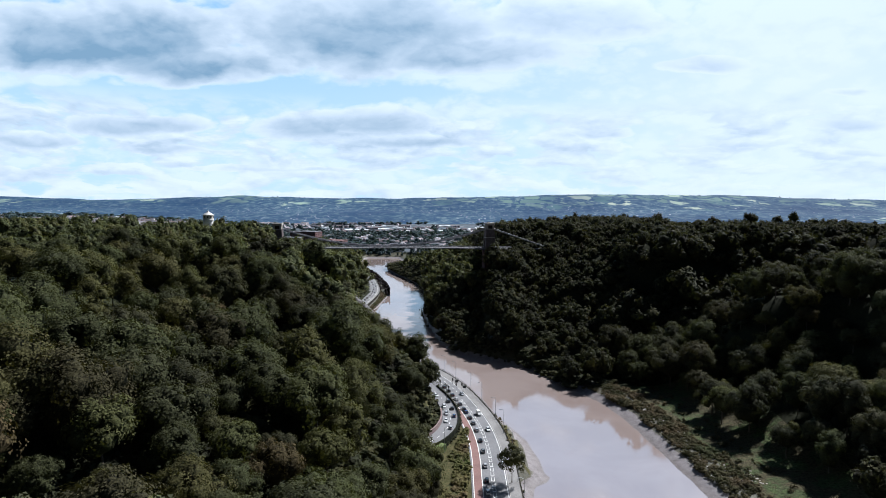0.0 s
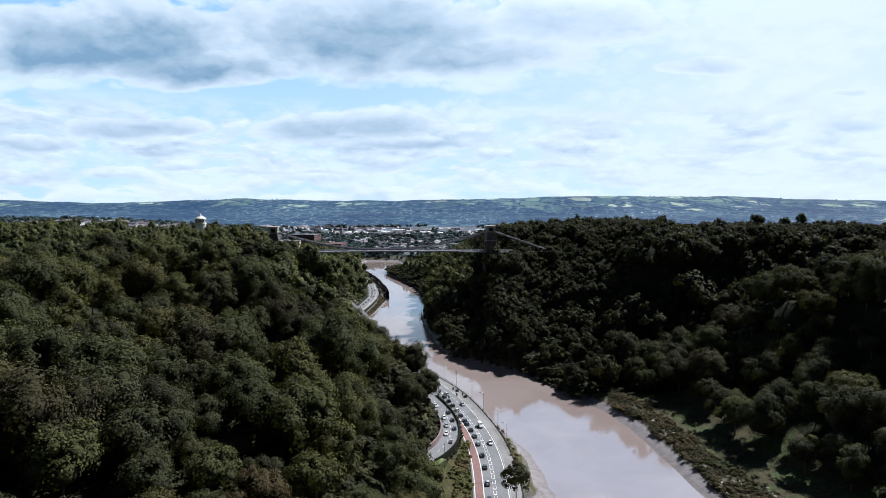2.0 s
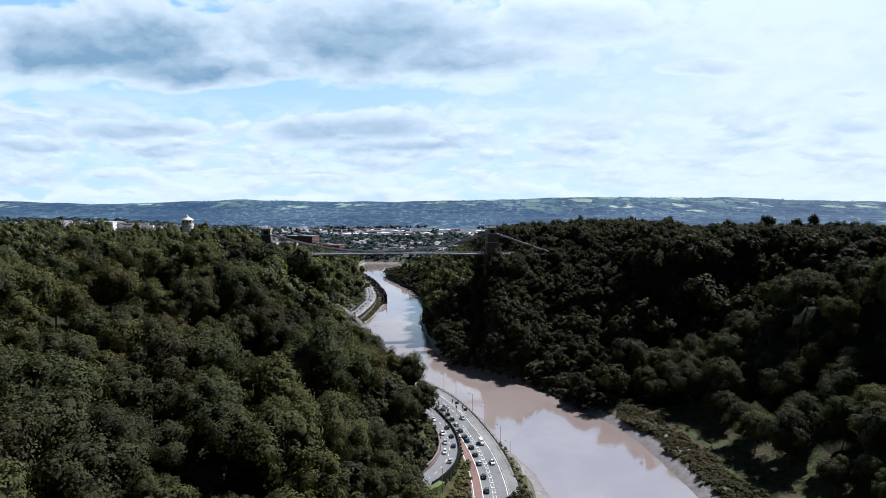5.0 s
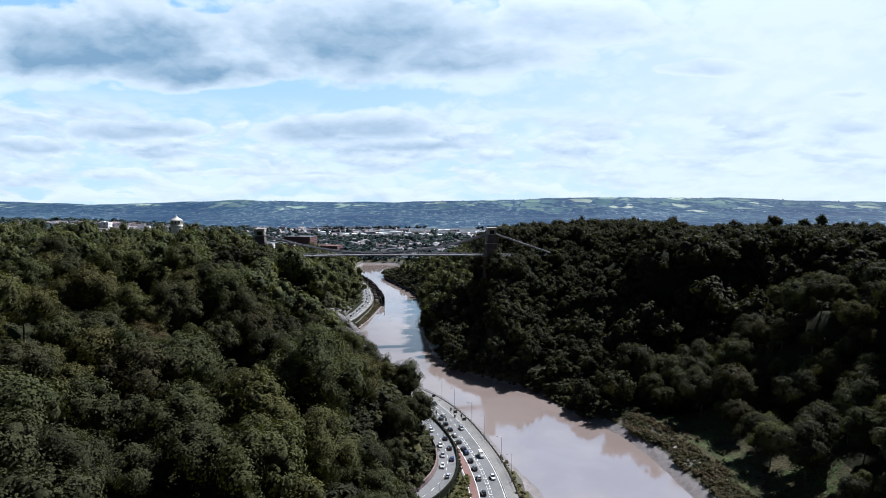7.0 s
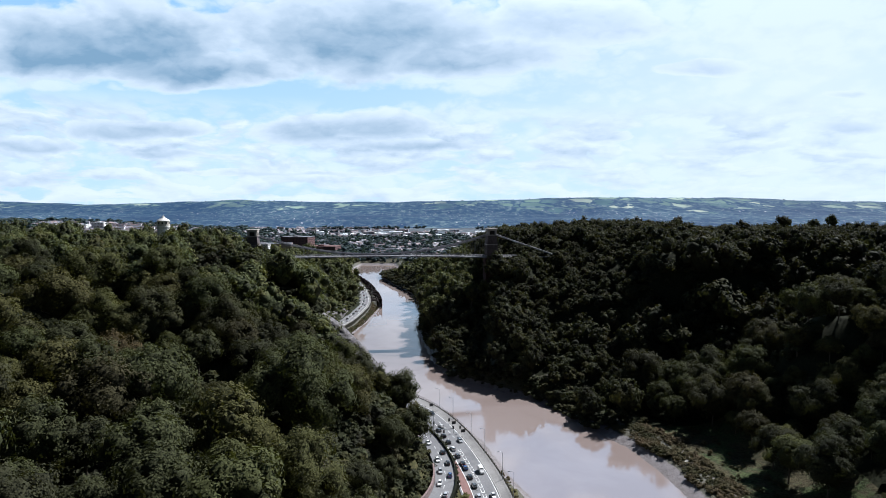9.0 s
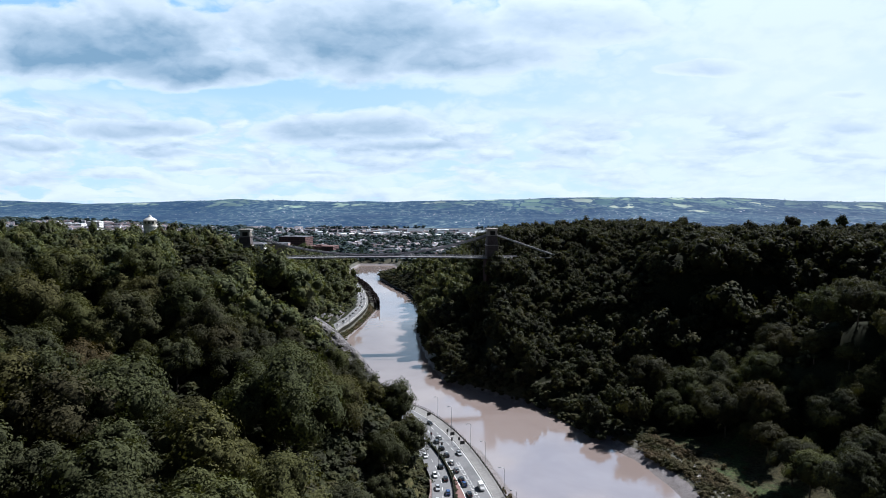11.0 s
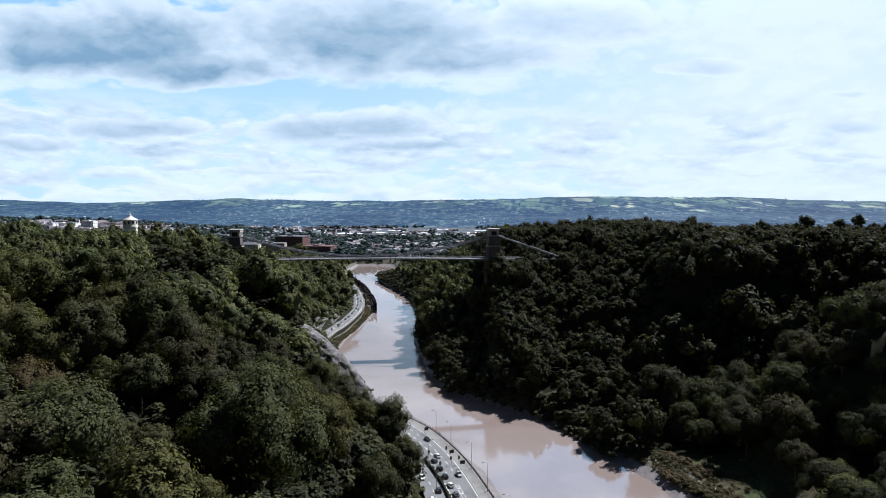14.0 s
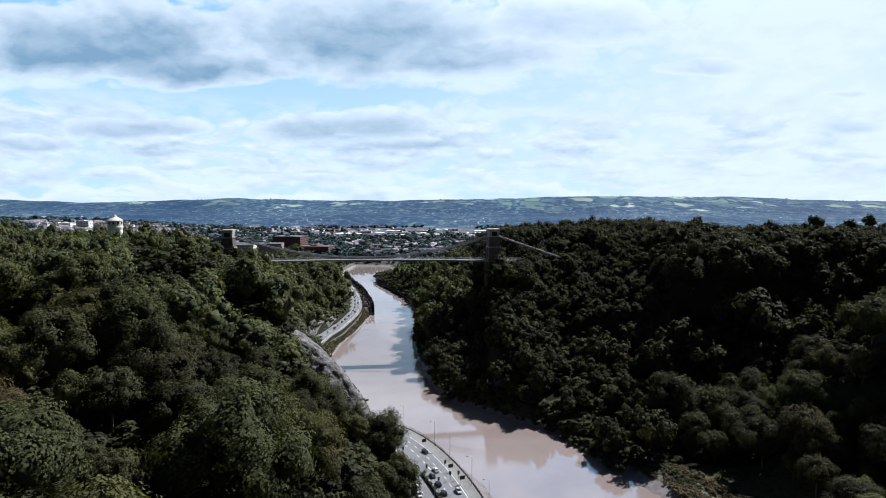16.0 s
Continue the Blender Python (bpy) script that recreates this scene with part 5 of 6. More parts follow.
# ---- vehicles ----
def paint(name, c, rough=0.25):
    m, n, b, geo = material(name, rough, 0.0, 0.5)
    f = n.noise(geo.outputs["Position"], 1.5, 3.0)
    n.link(n.mix(n.math("MULTIPLY", f, 0.2), c, tuple(v * 0.6 for v in c)), b.inputs["Base Color"])
    b.inputs["Coat Weight"].default_value = 0.4
    M[name] = m


for name, c in (("black_paint", (0.012, 0.012, 0.014)), ("white_paint", (0.78, 0.78, 0.77)), ("silver_paint", (0.42, 0.43, 0.45)), ("grey_paint", (0.09, 0.095, 0.10)), ("blue_paint", (0.03, 0.07, 0.2)), ("red_paint", (0.25, 0.02, 0.02))):
    paint(name, c)


def loft(o, rows, mat=0):
    """Cross-sections (x, half width low, half width high, z low, z high) joined nose to tail."""
    v, f = [], []
    for x, wl_, wh, z0, z1 in rows:
        v += [(-wl_, x, z0), (wl_, x, z0), (wl_, x, (z0 + z1) * 0.55), (wh, x, z1), (-wh, x, z1), (-wl_, x, (z0 + z1) * 0.55)]
    for k in range(len(rows) - 1):
        for j in range(6):
            a, b = k * 6 + j, k * 6 + (j + 1) % 6
            f.append((a, b, b + 6, a + 6))
    f.append((5, 4, 3, 2, 1, 0))
    e = (len(rows) - 1) * 6
    f.append(tuple(e + j for j in range(6)))
    o.add(v, f, mat)


def car(colour, words, van=False):
    t = thing("van" if van else "car", words, "van" if van else "car", group="vehicles on the river road")
    o = Solid()
    if van:
        loft(o, [(-2.5, 0.9, 0.85, 0.35, 2.2), (-2.4, 0.95, 0.86, 0.28, 2.3), (0.9, 0.95, 0.86, 0.28, 2.3), (1.6, 0.95, 0.82, 0.28, 1.5), (2.4, 0.92, 0.8, 0.28, 1.05), (2.55, 0.85, 0.75, 0.35, 0.9)])
    else:
        loft(o, [(-2.15, 0.8, 0.72, 0.38, 0.82), (-2.05, 0.87, 0.78, 0.26, 0.98), (-1.2, 0.89, 0.8, 0.22, 0.98), (0.7, 0.89, 0.8, 0.22, 0.95), (1.7, 0.87, 0.76, 0.24, 0.84), (2.1, 0.8, 0.68, 0.32, 0.7)])
    part("body", o, [colour], t, smooth=False)
    o = Solid()
    if van:
        o.add([(-0.8, 1.0, 1.45), (0.8, 1.0, 1.45), (0.78, 0.93, 2.15), (-0.78, 0.93, 2.15), (-0.8, 1.62, 1.45), (0.8, 1.62, 1.45), (0.76, 0.98, 2.22), (-0.76, 0.98, 2.22)], [(0, 1, 2, 3), (4, 7, 6, 5), (0, 4, 5, 1), (0, 3, 7, 4), (1, 5, 6, 2), (3, 2, 6, 7)])
    else:
        loft(o, [(-1.85, 0.78, 0.68, 0.9, 0.98), (-1.3, 0.78, 0.6, 0.92, 1.38), (0.05, 0.78, 0.6, 0.92, 1.4), (0.95, 0.77, 0.66, 0.9, 0.97)])
    part("glasshouse", o, ["glass"], t, "dark glass cabin")
    if not van:
        o = Solid()
        o.box(-0.6, 0.6, -1.28, 0.06, 1.39, 1.45, taper=0.05)
        part("roof", o, [colour], t)
    wheel = Solid()
    n = 12
    for x0, x1, r, mat in ((-0.1, 0.1, 0.32, 0), (-0.11, 0.11, 0.19, 1)):
        v = [(x, r * math.cos(2 * math.pi * k / n), r * math.sin(2 * math.pi * k / n)) for x in (x0, x1) for k in range(n)]
        wheel.add(v, [(k, (k + 1) % n, n + (k + 1) % n, n + k) for k in range(n)] + [tuple(range(n))[::-1], tuple(range(n, 2 * n))], mat)
    data = wheel.data("wheel", ["rubber", "steel"])
    for sx in (-0.8, 0.8):
        for y in (-1.3, 1.35):
            ob = new("wheel", data)
            ob.parent = t
            ob.location = (sx, y, 0.32)
    for sx in (-0.62, 0.62):
        o = Solid()
        o.box(sx - 0.17, sx + 0.17, 2.02 if not van else 2.46, 2.14 if not van else 2.58, 0.52, 0.68)
        part("headlight", o, ["lampglass"], t)
        o = Solid()
        o.box(sx - 0.14, sx + 0.14, -2.2 if not van else -2.54, -2.08 if not van else -2.44, 0.68, 0.84)
        part("tail_light", o, ["tail"], t)
    return t


CARS = [car("black_paint", "black hatchback car queueing on the river road"), car("white_paint", "white hatchback car on the river road"), car("silver_paint", "silver car on the river road"), car("grey_paint", "dark grey car in slow traffic"), car("blue_paint", "dark blue car on grey asphalt"), car("red_paint", "dark red car in slow traffic"), car("white_paint", "white delivery van on the river road", True)]
parked = set()


def drive(kind, x, y, z, turn):
    m = pose(x, y, z, 0, 0, turn)
    if kind not in parked:
        parked.add(kind)
        CARS[kind].matrix_world = m
    else:
        copy_thing(CARS[kind], m)


def lane(line, d, rows, back=False, z=None):
    path = offset(line, d)
    for y, kind in rows:
        p, a = place_along(path, y)
        h = ROAD_Z if z is None else float(np.interp(y, slip_xy[::-1, 1], slip_z[::-1])) + 0.06
        drive(kind, p[0], p[1], h + 0.015, a - 90 + (180 if back else 0))


lane(LINE, 8.1, [(218, 0), (233, 1), (246, 0), (259, 2), (271, 3), (284, 0), (297, 2), (306, 3), (314, 0), (322, 4), (330, 0), (337, 3), (344, 1), (351, 0), (359, 0), (367, 3)])
lane(LINE, 2.2, [(300, 1), (322, 6), (352, 2), (392, 0), (415, 3), (560, 1), (606, 0), (648, 2), (690, 1), (735, 3), (790, 0)], True)
lane(LINE, 5.2, [(372, 1), (600, 3), (622, 0), (640, 1), (655, 0), (668, 2), (682, 3), (697, 0), (712, 0), (728, 1), (744, 3), (762, 0), (783, 2), (805, 0), (830, 3), (858, 0), (890, 1)])
lane(slip_xy, -2.0, [(348, 1), (330, 1), (318, 2), (304, 1)], z=0)
lane(slip_xy, 2.0, [(336, 0), (324, 0), (314, 4), (296, 2)], True, z=0)

# ---- timber wharf on the far bend ----
wharf = thing("wharf", "long derelict dark timber wharf on the river bank", "wharf")
quay = along(glide([(-107.5, 764), (-115, 800), (-129, 856), (-147, 918), (-167, 975), (-189, 1034)], 4.0), 764, 1034)
for k in range(0, len(quay) - 1, 2):
    x, y = quay[k]
    for back in (-4.4, 0.0, 7.0):
        o = Solid()
        o.tube([(x - back, y, -1.5), (x - back, y, 8.6)], 0.38, 6)
        part("post", o, ["timber"], wharf)
for z in (2.6, 5.4, 8.4):
    o = Solid()
    for (ax, ay), (bx, by) in zip(quay, quay[1:]):
        o.tube([(ax + 4.4, ay, z), (bx + 4.4, by, z)], 0.3, 4)
    part("waling", o, ["timber"], wharf)
tim = random.Random(8)


def beam_box(ax, ay, bx, by, out0, out1, z0, z1, label=""):
    """Timber between two places on the quay line, from out0 to out1 across it."""
    o = Solid()
    o.add([(ax + out0, ay, z0), (bx + out0, by, z0), (bx + out1, by, z0), (ax + out1, ay, z0), (ax + out0, ay, z1), (bx + out0, by, z1), (bx + out1, by, z1), (ax + out1, ay, z1)], [(3, 2, 1, 0), (4, 5, 6, 7), (0, 1, 5, 4), (2, 3, 7, 6), (1, 2, 6, 5), (3, 0, 4, 7)])
    part("planking" if label else "fender", o, ["timber"], wharf, label)


for k in range(len(quay) - 1):
    (ax, ay), (bx, by) = quay[k], quay[k + 1]
    near_end = k < 18
    if tim.random() < (0.95 if near_end else 0.75):
        top = tim.uniform(8.0, 11.4) if near_end else tim.uniform(7.0, 10.0)
        beam_box(ax, ay + tim.uniform(0, 0.9), bx, by - tim.uniform(0, 0.9), 4.6, 5.2, -0.5, top)
    for a, b in ((-7.4, -4.6), (-4.2, -1.6), (-1.2, 1.6), (2.0, 4.4)):
        if tim.random() < (0.7 if near_end else 0.45):
            z = 8.7 + tim.uniform(-0.5, 1.2)
            beam_box(ax, ay, bx, by - tim.uniform(0, 1.5), a + tim.uniform(-0.3, 0.3), b, z, z + tim.uniform(0.25, 0.9), "broken timber planking")


# ---- buildings ----
def block(name, words, category, x0, x1, y0, y1, base, top, wall, roof, floors, bays, turn=0.0, hip=0.0, group=""):
    """A building with recessed windows on its north and west faces, and a parapet or hipped roof."""
    cx, cy = (x0 + x1) / 2, (y0 + y1) / 2
    t = thing(name, words, category, pose(cx, cy, base, 0, 0, turn), group)
    hx, hy, h = (x1 - x0) / 2, (y1 - y0) / 2, top - base
    o = Solid()
    o.box(-hx, hx, -hy, hy, -6, h)
    part("wall", o, [wall], t)
    o = Solid()
    if hip:
        o.add([(-hx - 0.4, -hy - 0.4, h), (hx + 0.4, -hy - 0.4, h), (hx + 0.4, hy + 0.4, h), (-hx - 0.4, hy + 0.4, h), (-hx + hy, 0, h + hip), (hx - hy, 0, h + hip)] if hx > hy else
              [(-hx - 0.4, -hy - 0.4, h), (hx + 0.4, -hy - 0.4, h), (hx + 0.4, hy + 0.4, h), (-hx - 0.4, hy + 0.4, h), (-hx * 0.2, 0, h + hip), (hx * 0.2, 0, h + hip)],
              [(3, 2, 1, 0), (0, 1, 5, 4), (1, 2, 5), (2, 3, 4, 5), (3, 0, 4)])
    else:
        o.box(-hx - 0.25, hx + 0.25, -hy - 0.25, hy + 0.25, h, h + 0.8)
        o.box(-hx * 0.3, hx * 0.1, -hy * 0.4, hy * 0.4, h + 0.8, h + 2.6)
    part("roof", o, [roof], t)
    step, rise_ = 2 * hx / bays, h / floors
    o = Solid()
    ww, wh = min(step * 0.22, 0.75), min(rise_ * 0.26, 0.95)
    o.box(-ww, ww, -0.06, 0.02, -wh, wh)
    pane = o.data("window", ["glass"])
    side = Solid()
    side.box(-0.06, 0.02, -ww, ww, -wh, wh)
    side_pane = side.data("window", ["glass"])
    for k in range(bays):
        for j in range(floors):
            ob = new("window", pane)
            ob.parent = t
            ob.location = (-hx + step * (k + 0.5), -hy, rise_ * (j + 0.52))
    n = max(1, int(2 * hy / step))
    for k in range(n):
        for j in range(floors):
            for sx in (-1, 1):
                ob = new("window", side_pane)
                ob.parent = t
                ob.location = (sx * hx + (0.04 if sx > 0 else 0), -hy + 2 * hy * (k + 0.5) / n, rise_ * (j + 0.52))
    return t


block("hotel", "white rendered hotel above the gorge", "hotel", -317, -285, 900, 918, 52, 65.5, "white_wall", "slate", 4, 9, 6, 3)
block("warehouse", "large red brick bonded warehouse", "warehouse", -439, -372, 1450, 1490, 10, 43.5, "brick", "slate", 8, 18, -10, group="bonded warehouses")
block("warehouse", "red brick bonded warehouse by the river", "warehouse", -352, -286, 1345, 1385, 9, 29.3, "brick", "brick", 6, 18, -6, group="bonded warehouses")
block("warehouse", "pale brick warehouse with slate roof", "warehouse", -411, -360, 1250, 1280, 16, 41.5, "pale_brick", "slate", 6, 14, 8, group="bonded warehouses")
block("apartment_block", "white concrete block of flats", "apartment block", -925, -897, 1500, 1520, 45, 75, "white_wall", "shed", 8, 8, 5, group="flats on the hill")
block("apartment_block", "long low white block of flats", "apartment block", -1015, -945, 1505, 1525, 45, 70, "white_wall", "shed", 6, 16, 2, group="flats on the hill")
for k, x in enumerate((-1245, -1222, -1200, -1178)):
    block("apartment_block", "distant pale block of flats below the hills", "apartment block", x, x + 16, 3900, 3914, 40, 72 - 3 * (k % 2), "white_wall", "shed", 6, 4, 0, group="distant flats")
for x in (-914, -876, -838):
    block("tower_block", "distant pale tower block below the hills", "tower block", x, x + 13, 3900, 3913, 40, 73, "white_wall", "shed", 10, 3, 0, group="distant flats")
shed_rows = random.Random(21)
shed_list = []
for k in range(30):
    u, y = -0.265 + 0.0088 * k + shed_rows.uniform(-0.02, 0.02), shed_rows.choice([1960, 2080, 2180, 2290, 2400])
    shed_list.append((u * y, y + 190, shed_rows.uniform(34, 85) * (1.5 if k % 5 == 0 else 1), shed_rows.uniform(25, 55), shed_rows.uniform(15, 20)))
shed_list += [(100, 2600, 130, 60, 20), (-640, 2560, 90, 50, 18)]
for k, (x, y, wx, wy, top) in enumerate(shed_list):
    y -= 190
    t = thing("industrial_shed", "long low slate-grey roofed industrial shed" if k % 4 == 2 else "long low white-roofed industrial shed", "industrial building", pose(x + wx / 2, y, 9, 0, 0, (-8, 5, 12, -4)[k % 4]), "industrial sheds")
    o = Solid()
    wy, top = wy * 1.3, 9 + (top - 9) * 0.75
    o.box(-wx / 2, wx / 2, -wy / 2, wy / 2, -4, top - 9)
    part("wall", o, ["cream" if k % 3 else "white_wall"], t)
    o = Solid()
    bays = max(2, int(wx / 30))
    for j in range(bays):
        a, b = -wx / 2 + wx * j / bays, -wx / 2 + wx * (j + 1) / bays
        o.add([(a, -wy / 2 - 0.5, top - 9), (b, -wy / 2 - 0.5, top - 9), ((a + b) / 2, -wy / 2 - 0.5, top - 7.4), (a, wy / 2, top - 9), (b, wy / 2, top - 9), ((a + b) / 2, wy / 2, top - 7.4)], [(0, 1, 2), (5, 4, 3), (0, 2, 5, 3), (1, 4, 5, 2)])
    part("roof", o, ["slate" if k % 4 == 2 else "shed"], t)
for k, (x0, x1, y, base, top) in enumerate(((110, 125, 712, 76, 94), (142, 156, 716, 78, 93.5), (176, 187, 728, 82, 100))):
    block("house", ("red brick villa among dark trees", "white-gabled house among dark trees", "tall brick house among dark trees")[k], "house", x0, x1, y, y + 11, base, top, ("brick", "cream", "brick")[k], "slate", 3, 4, 8, 3.5, "houses on the plateau")


def observatory():
    t = thing("observatory", "white round observatory tower with a domed lantern", "tower", pose(-202.6, 458.5, 89.9))
    o = Solid()
    o.ring([(3.75, -6), (3.7, 17.2), (4.1, 18.4), (4.1, 18.9), (3.95, 19.0)], 24)
    part("wall", o, ["white_wall"], t)
    o = Solid()
    o.ring([(3.9, 19.0), (3.9, 22.2), (4.25, 22.4)], 20)
    part("lantern", o, ["cream"], t, "pale lantern storey")
    o = Solid()
    o.ring([(4.25, 22.4), (3.4, 23.1), (1.7, 24.1), (0.9, 24.6), (0.8, 25.3), (0.2, 25.6), (0.15, 26.6)], 20)
    part("dome", o, ["white_wall"], t, "white shallow dome")
    for k in range(10):
        a = 2 * math.pi * k / 10
        o = Solid()
        o.box(-0.5, 0.5, -0.06, 0.06, 20.2, 21.7)
        ob = part("window", o, ["glass"], t)
        ob.matrix_local = Matrix.Rotation(a + math.pi / 2, 4, "Z") @ Matrix.Translation((0, -3.9, 0))


observatory()


def town():
    """Terraces and villas of the far city, too many to count."""
    rng = np.random.default_rng(77)
    walls, roofs = Solid(), Solid()
    for k in range(2100):
        y = 1330 * (2560 / 1330) ** rng.uniform(0, 1) ** 0.85
        u = rng.uniform(-0.82, 0.42)
        x = u * y
        if math.sin(x * 0.006 + 2 * math.sin(y * 0.003)) + math.sin(y * 0.0051 + 1.7) > rng.uniform(0.0, 1.8):
            continue
        if y < 1880 and x > -0.25 * y and rng.uniform(0, 1) < 0.25:
            continue
        if 1880 < y < 2480 and -0.31 < u < 0.03 and rng.uniform(0, 1) < 0.6:
            continue
        if y < 1550 and (-480 < x < -250 or x > -40):
            continue
        big = 0.85
        angle = rng.choice([0.15, 0.5, -0.35, 1.7, 1.2]) + rng.normal(scale=0.1)
        ca, sa = math.cos(angle), math.sin(angle)
        n = rng.integers(2, 10)
        w, d, h = rng.uniform(6, 9) * big, rng.uniform(8, 11) * big, rng.uniform(6, 9.5) * big
        z = float(height(x, y)) - 1
        for j in range(n):
            cx = (j - n / 2) * w
            hh = h + rng.uniform(-0.4, 0.4)
            P = [(cx, -d / 2), (cx + w * 0.98, -d / 2), (cx + w * 0.98, d / 2), (cx, d / 2)]
            q = [(x + a * ca - b * sa, y + a * sa + b * ca) for a, b in P]
            m0 = ((q[0][0] + q[3][0]) / 2, (q[0][1] + q[3][1]) / 2, z + hh + d * 0.32)
            m1 = ((q[1][0] + q[2][0]) / 2, (q[1][1] + q[2][1]) / 2, z + hh + d * 0.32)
            lo, hi = [(a, b, z) for a, b in q], [(a, b, z + hh) for a, b in q]
            walls.add(lo + hi + [m0, m1], [(0, 1, 5, 4), (1, 2, 6, 9, 5), (2, 3, 7, 6), (3, 0, 4, 8, 7)])
            roofs.add([tuple(np.add(p, (0, 0, 0.15))) for p in hi + [m0, m1]], [(0, 1, 5, 4), (2, 3, 4, 5)])
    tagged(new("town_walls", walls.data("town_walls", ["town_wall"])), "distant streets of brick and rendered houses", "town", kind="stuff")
    tagged(new("town_roofs", roofs.data("town_roofs", ["town_roof"])), "distant slate and tile roofs of the city, haze painted in", "town", kind="stuff")


town()

FAR = templates(6, 2, 24, 1.8, 6.5, 500, 4.5)
CLUMP = [(v * (1.6, 1.6, 0.8), f, dim) for v, f, dim in FAR]
rng = np.random.default_rng(91)
ty = 1290 * (2570 / 1290) ** rng.uniform(0, 1, 6800)
tx = rng.uniform(-0.8, 0.45, 6800) * ty
keep = (np.sin(tx * 0.009 + 1.5 * np.sin(ty * 0.004)) + np.sin(ty * 0.0075 + 0.6 * np.sin(tx * 0.01))) > rng.uniform(-1.0, 0.7, 6800)
keep &= ~((ty > 1900) & (ty < 2480) & (rng.uniform(0, 1, 6800) < 0.75) & (tx > -0.31 * ty) & (tx < 0.03 * ty))
tx, ty = tx[keep], ty[keep]
forest("town_trees", tx, ty, rng.uniform(0.7, 1.7, len(tx)), CLUMP, rng, "distant trees and woods between the streets", "hazed_leaf")
# hedgerow trees along the far crest
cx = np.linspace(-2600, 2900, 300) + rng.normal(scale=22, size=300)
cy = rng.uniform(4500, 4640, 300)
forest("crest_trees", cx, cy, rng.uniform(0.3, 0.95, 300), FAR, rng, "thin line of trees along the far hilltop", "hazed_leaf", 4.0)
# woods on the meadow behind the bridge and along the bend
wx, wy = rng.uniform(-430, 120, 900), rng.uniform(1268, 1900, 900)
ok = (wx > -0.23 * wy) & (lumps(wx, wy, 45, 4) > -0.1)
forest("riverside_wood", wx[ok], wy[ok], rng.uniform(0.7, 1.5, ok.sum()), CLUMP, rng, "dark riverside wood beyond the bridge", "hazed_leaf")
bx, by = rng.uniform(-150, 230, 1000), rng.uniform(850, 1260, 1000)
ok = (bx > table(by, WATER_RIGHT) + 14 + 22 * smooth01(by, 1020, 1080))
forest("riverside_wood", bx[ok], by[ok], rng.uniform(0.8, 1.4, ok.sum()), FAR, rng, "green wood on the western bank behind the bridge", "sunlit_leaf")
bx, by = rng.uniform(-520, -140, 760), rng.uniform(860, 1262, 760)
ok = (bx < np.maximum(table(by, FOOT_LEFT) - 8, -600 + 372 * (by > 1120))) & ~((bx > -330) & (bx < -270) & (by < 930) & (by > 870))
forest("riverside_wood", bx[ok], by[ok], rng.uniform(0.5, 1.0, ok.sum()), FAR, rng, "garden trees above the river road", "sunlit_leaf")


fx, fy = rng.uniform(-520, 60, 170), rng.uniform(1266, 1300, 170)
forest("riverside_wood", fx, fy, rng.uniform(0.4, 1.1, 170), FAR, rng, "trees and bushes along the far bend", "hazed_leaf")


fx, fy = rng.uniform(-270, -222, 90), rng.uniform(1125, 1260, 90)
forest("riverside_wood", fx, fy, rng.uniform(0.3, 0.8, 90), FAR, rng, "bushes on the low point of the bend", "sunlit_leaf")


# ---- undergrowth, bank plants and stones ----
SHRUB = [(v * (1.25, 1.25, 0.8), f[dim == 0], dim[dim == 0]) for v, f, dim in templates(6, 5, 250, 0.24, 1.5, 720, 0.5)]
BUSH = [(v * (1.25, 1.25, 0.62), f, dim) for v, f, dim in templates(6, 2, 48, 0.31, 1.5, 700, 0.5)]
q = along(offset(LINE, -7.2), 225, 330)
hx = np.repeat(q[:, 0], 3) + rng.normal(scale=0.9, size=len(q) * 3)
hy = np.repeat(q[:, 1], 3) + rng.uniform(-2, 2, len(q) * 3)
M["tuft_leaf"] = leaf_material("tuft_leaf", ((0.0, (0.075, 0.095, 0.03)), (0.5, (0.13, 0.12, 0.05)), (1.0, (0.16, 0.12, 0.07))), False)
M["scrub_leaf"] = leaf_material("scrub_leaf", ((0.0, (0.055, 0.062, 0.028)), (0.45, (0.085, 0.075, 0.040)), (1.0, (0.12, 0.09, 0.055))), False)
forest("bank_scrub", hx, hy, rng.uniform(0.3, 0.8, len(hx)), BUSH, rng, "brown and green scrub on the river wall", "scrub_leaf")
q = along(offset(LINE, -4.0), 390, 770)
hy = rng.uniform(428, 764, 1500)
edge = np.interp(hy, q[:, 1], q[:, 0])
hx = edge + rng.uniform(0, 1, 1500) ** 1.2 * np.maximum(table(hy, WATER_LEFT) - edge - 0.6, 1.0)
forest("bank_scrub", hx, hy, rng.uniform(0.5, 1.0, len(hx)), BUSH, rng, "brown and green scrub on the river wall", "scrub_leaf")
hy = rng.uniform(378, 446, 90)
hx = table(hy, FOOT_LEFT) - rng.uniform(3, 32, 90)
ok = lumps(hx, hy, 5.0, 3) > -0.1
ly = rng.uniform(352, 380, 160)
lx = table(ly, FOOT_LEFT) - rng.uniform(2, 30, 160)
forest("cliff_scrub", lx, ly, rng.uniform(0.7, 1.6, 160), BUSH, rng, "low bushes below the limestone cliff", "wood_leaf")
forest("cliff_scrub", hx[ok], hy[ok], rng.uniform(0.5, 1.4, ok.sum()), BUSH, rng, "small bushes rooted on the limestone cliff", "wood_leaf")
hy = rng.uniform(462, 770, 620)
hx = table(hy, FOOT_LEFT) - rng.uniform(1.5, 16, 620)
forest("cliff_scrub", hx, hy, rng.uniform(0.9, 2.4, 620), BUSH, rng, "bushes and ivy on the rock above the road", "sunlit_leaf")
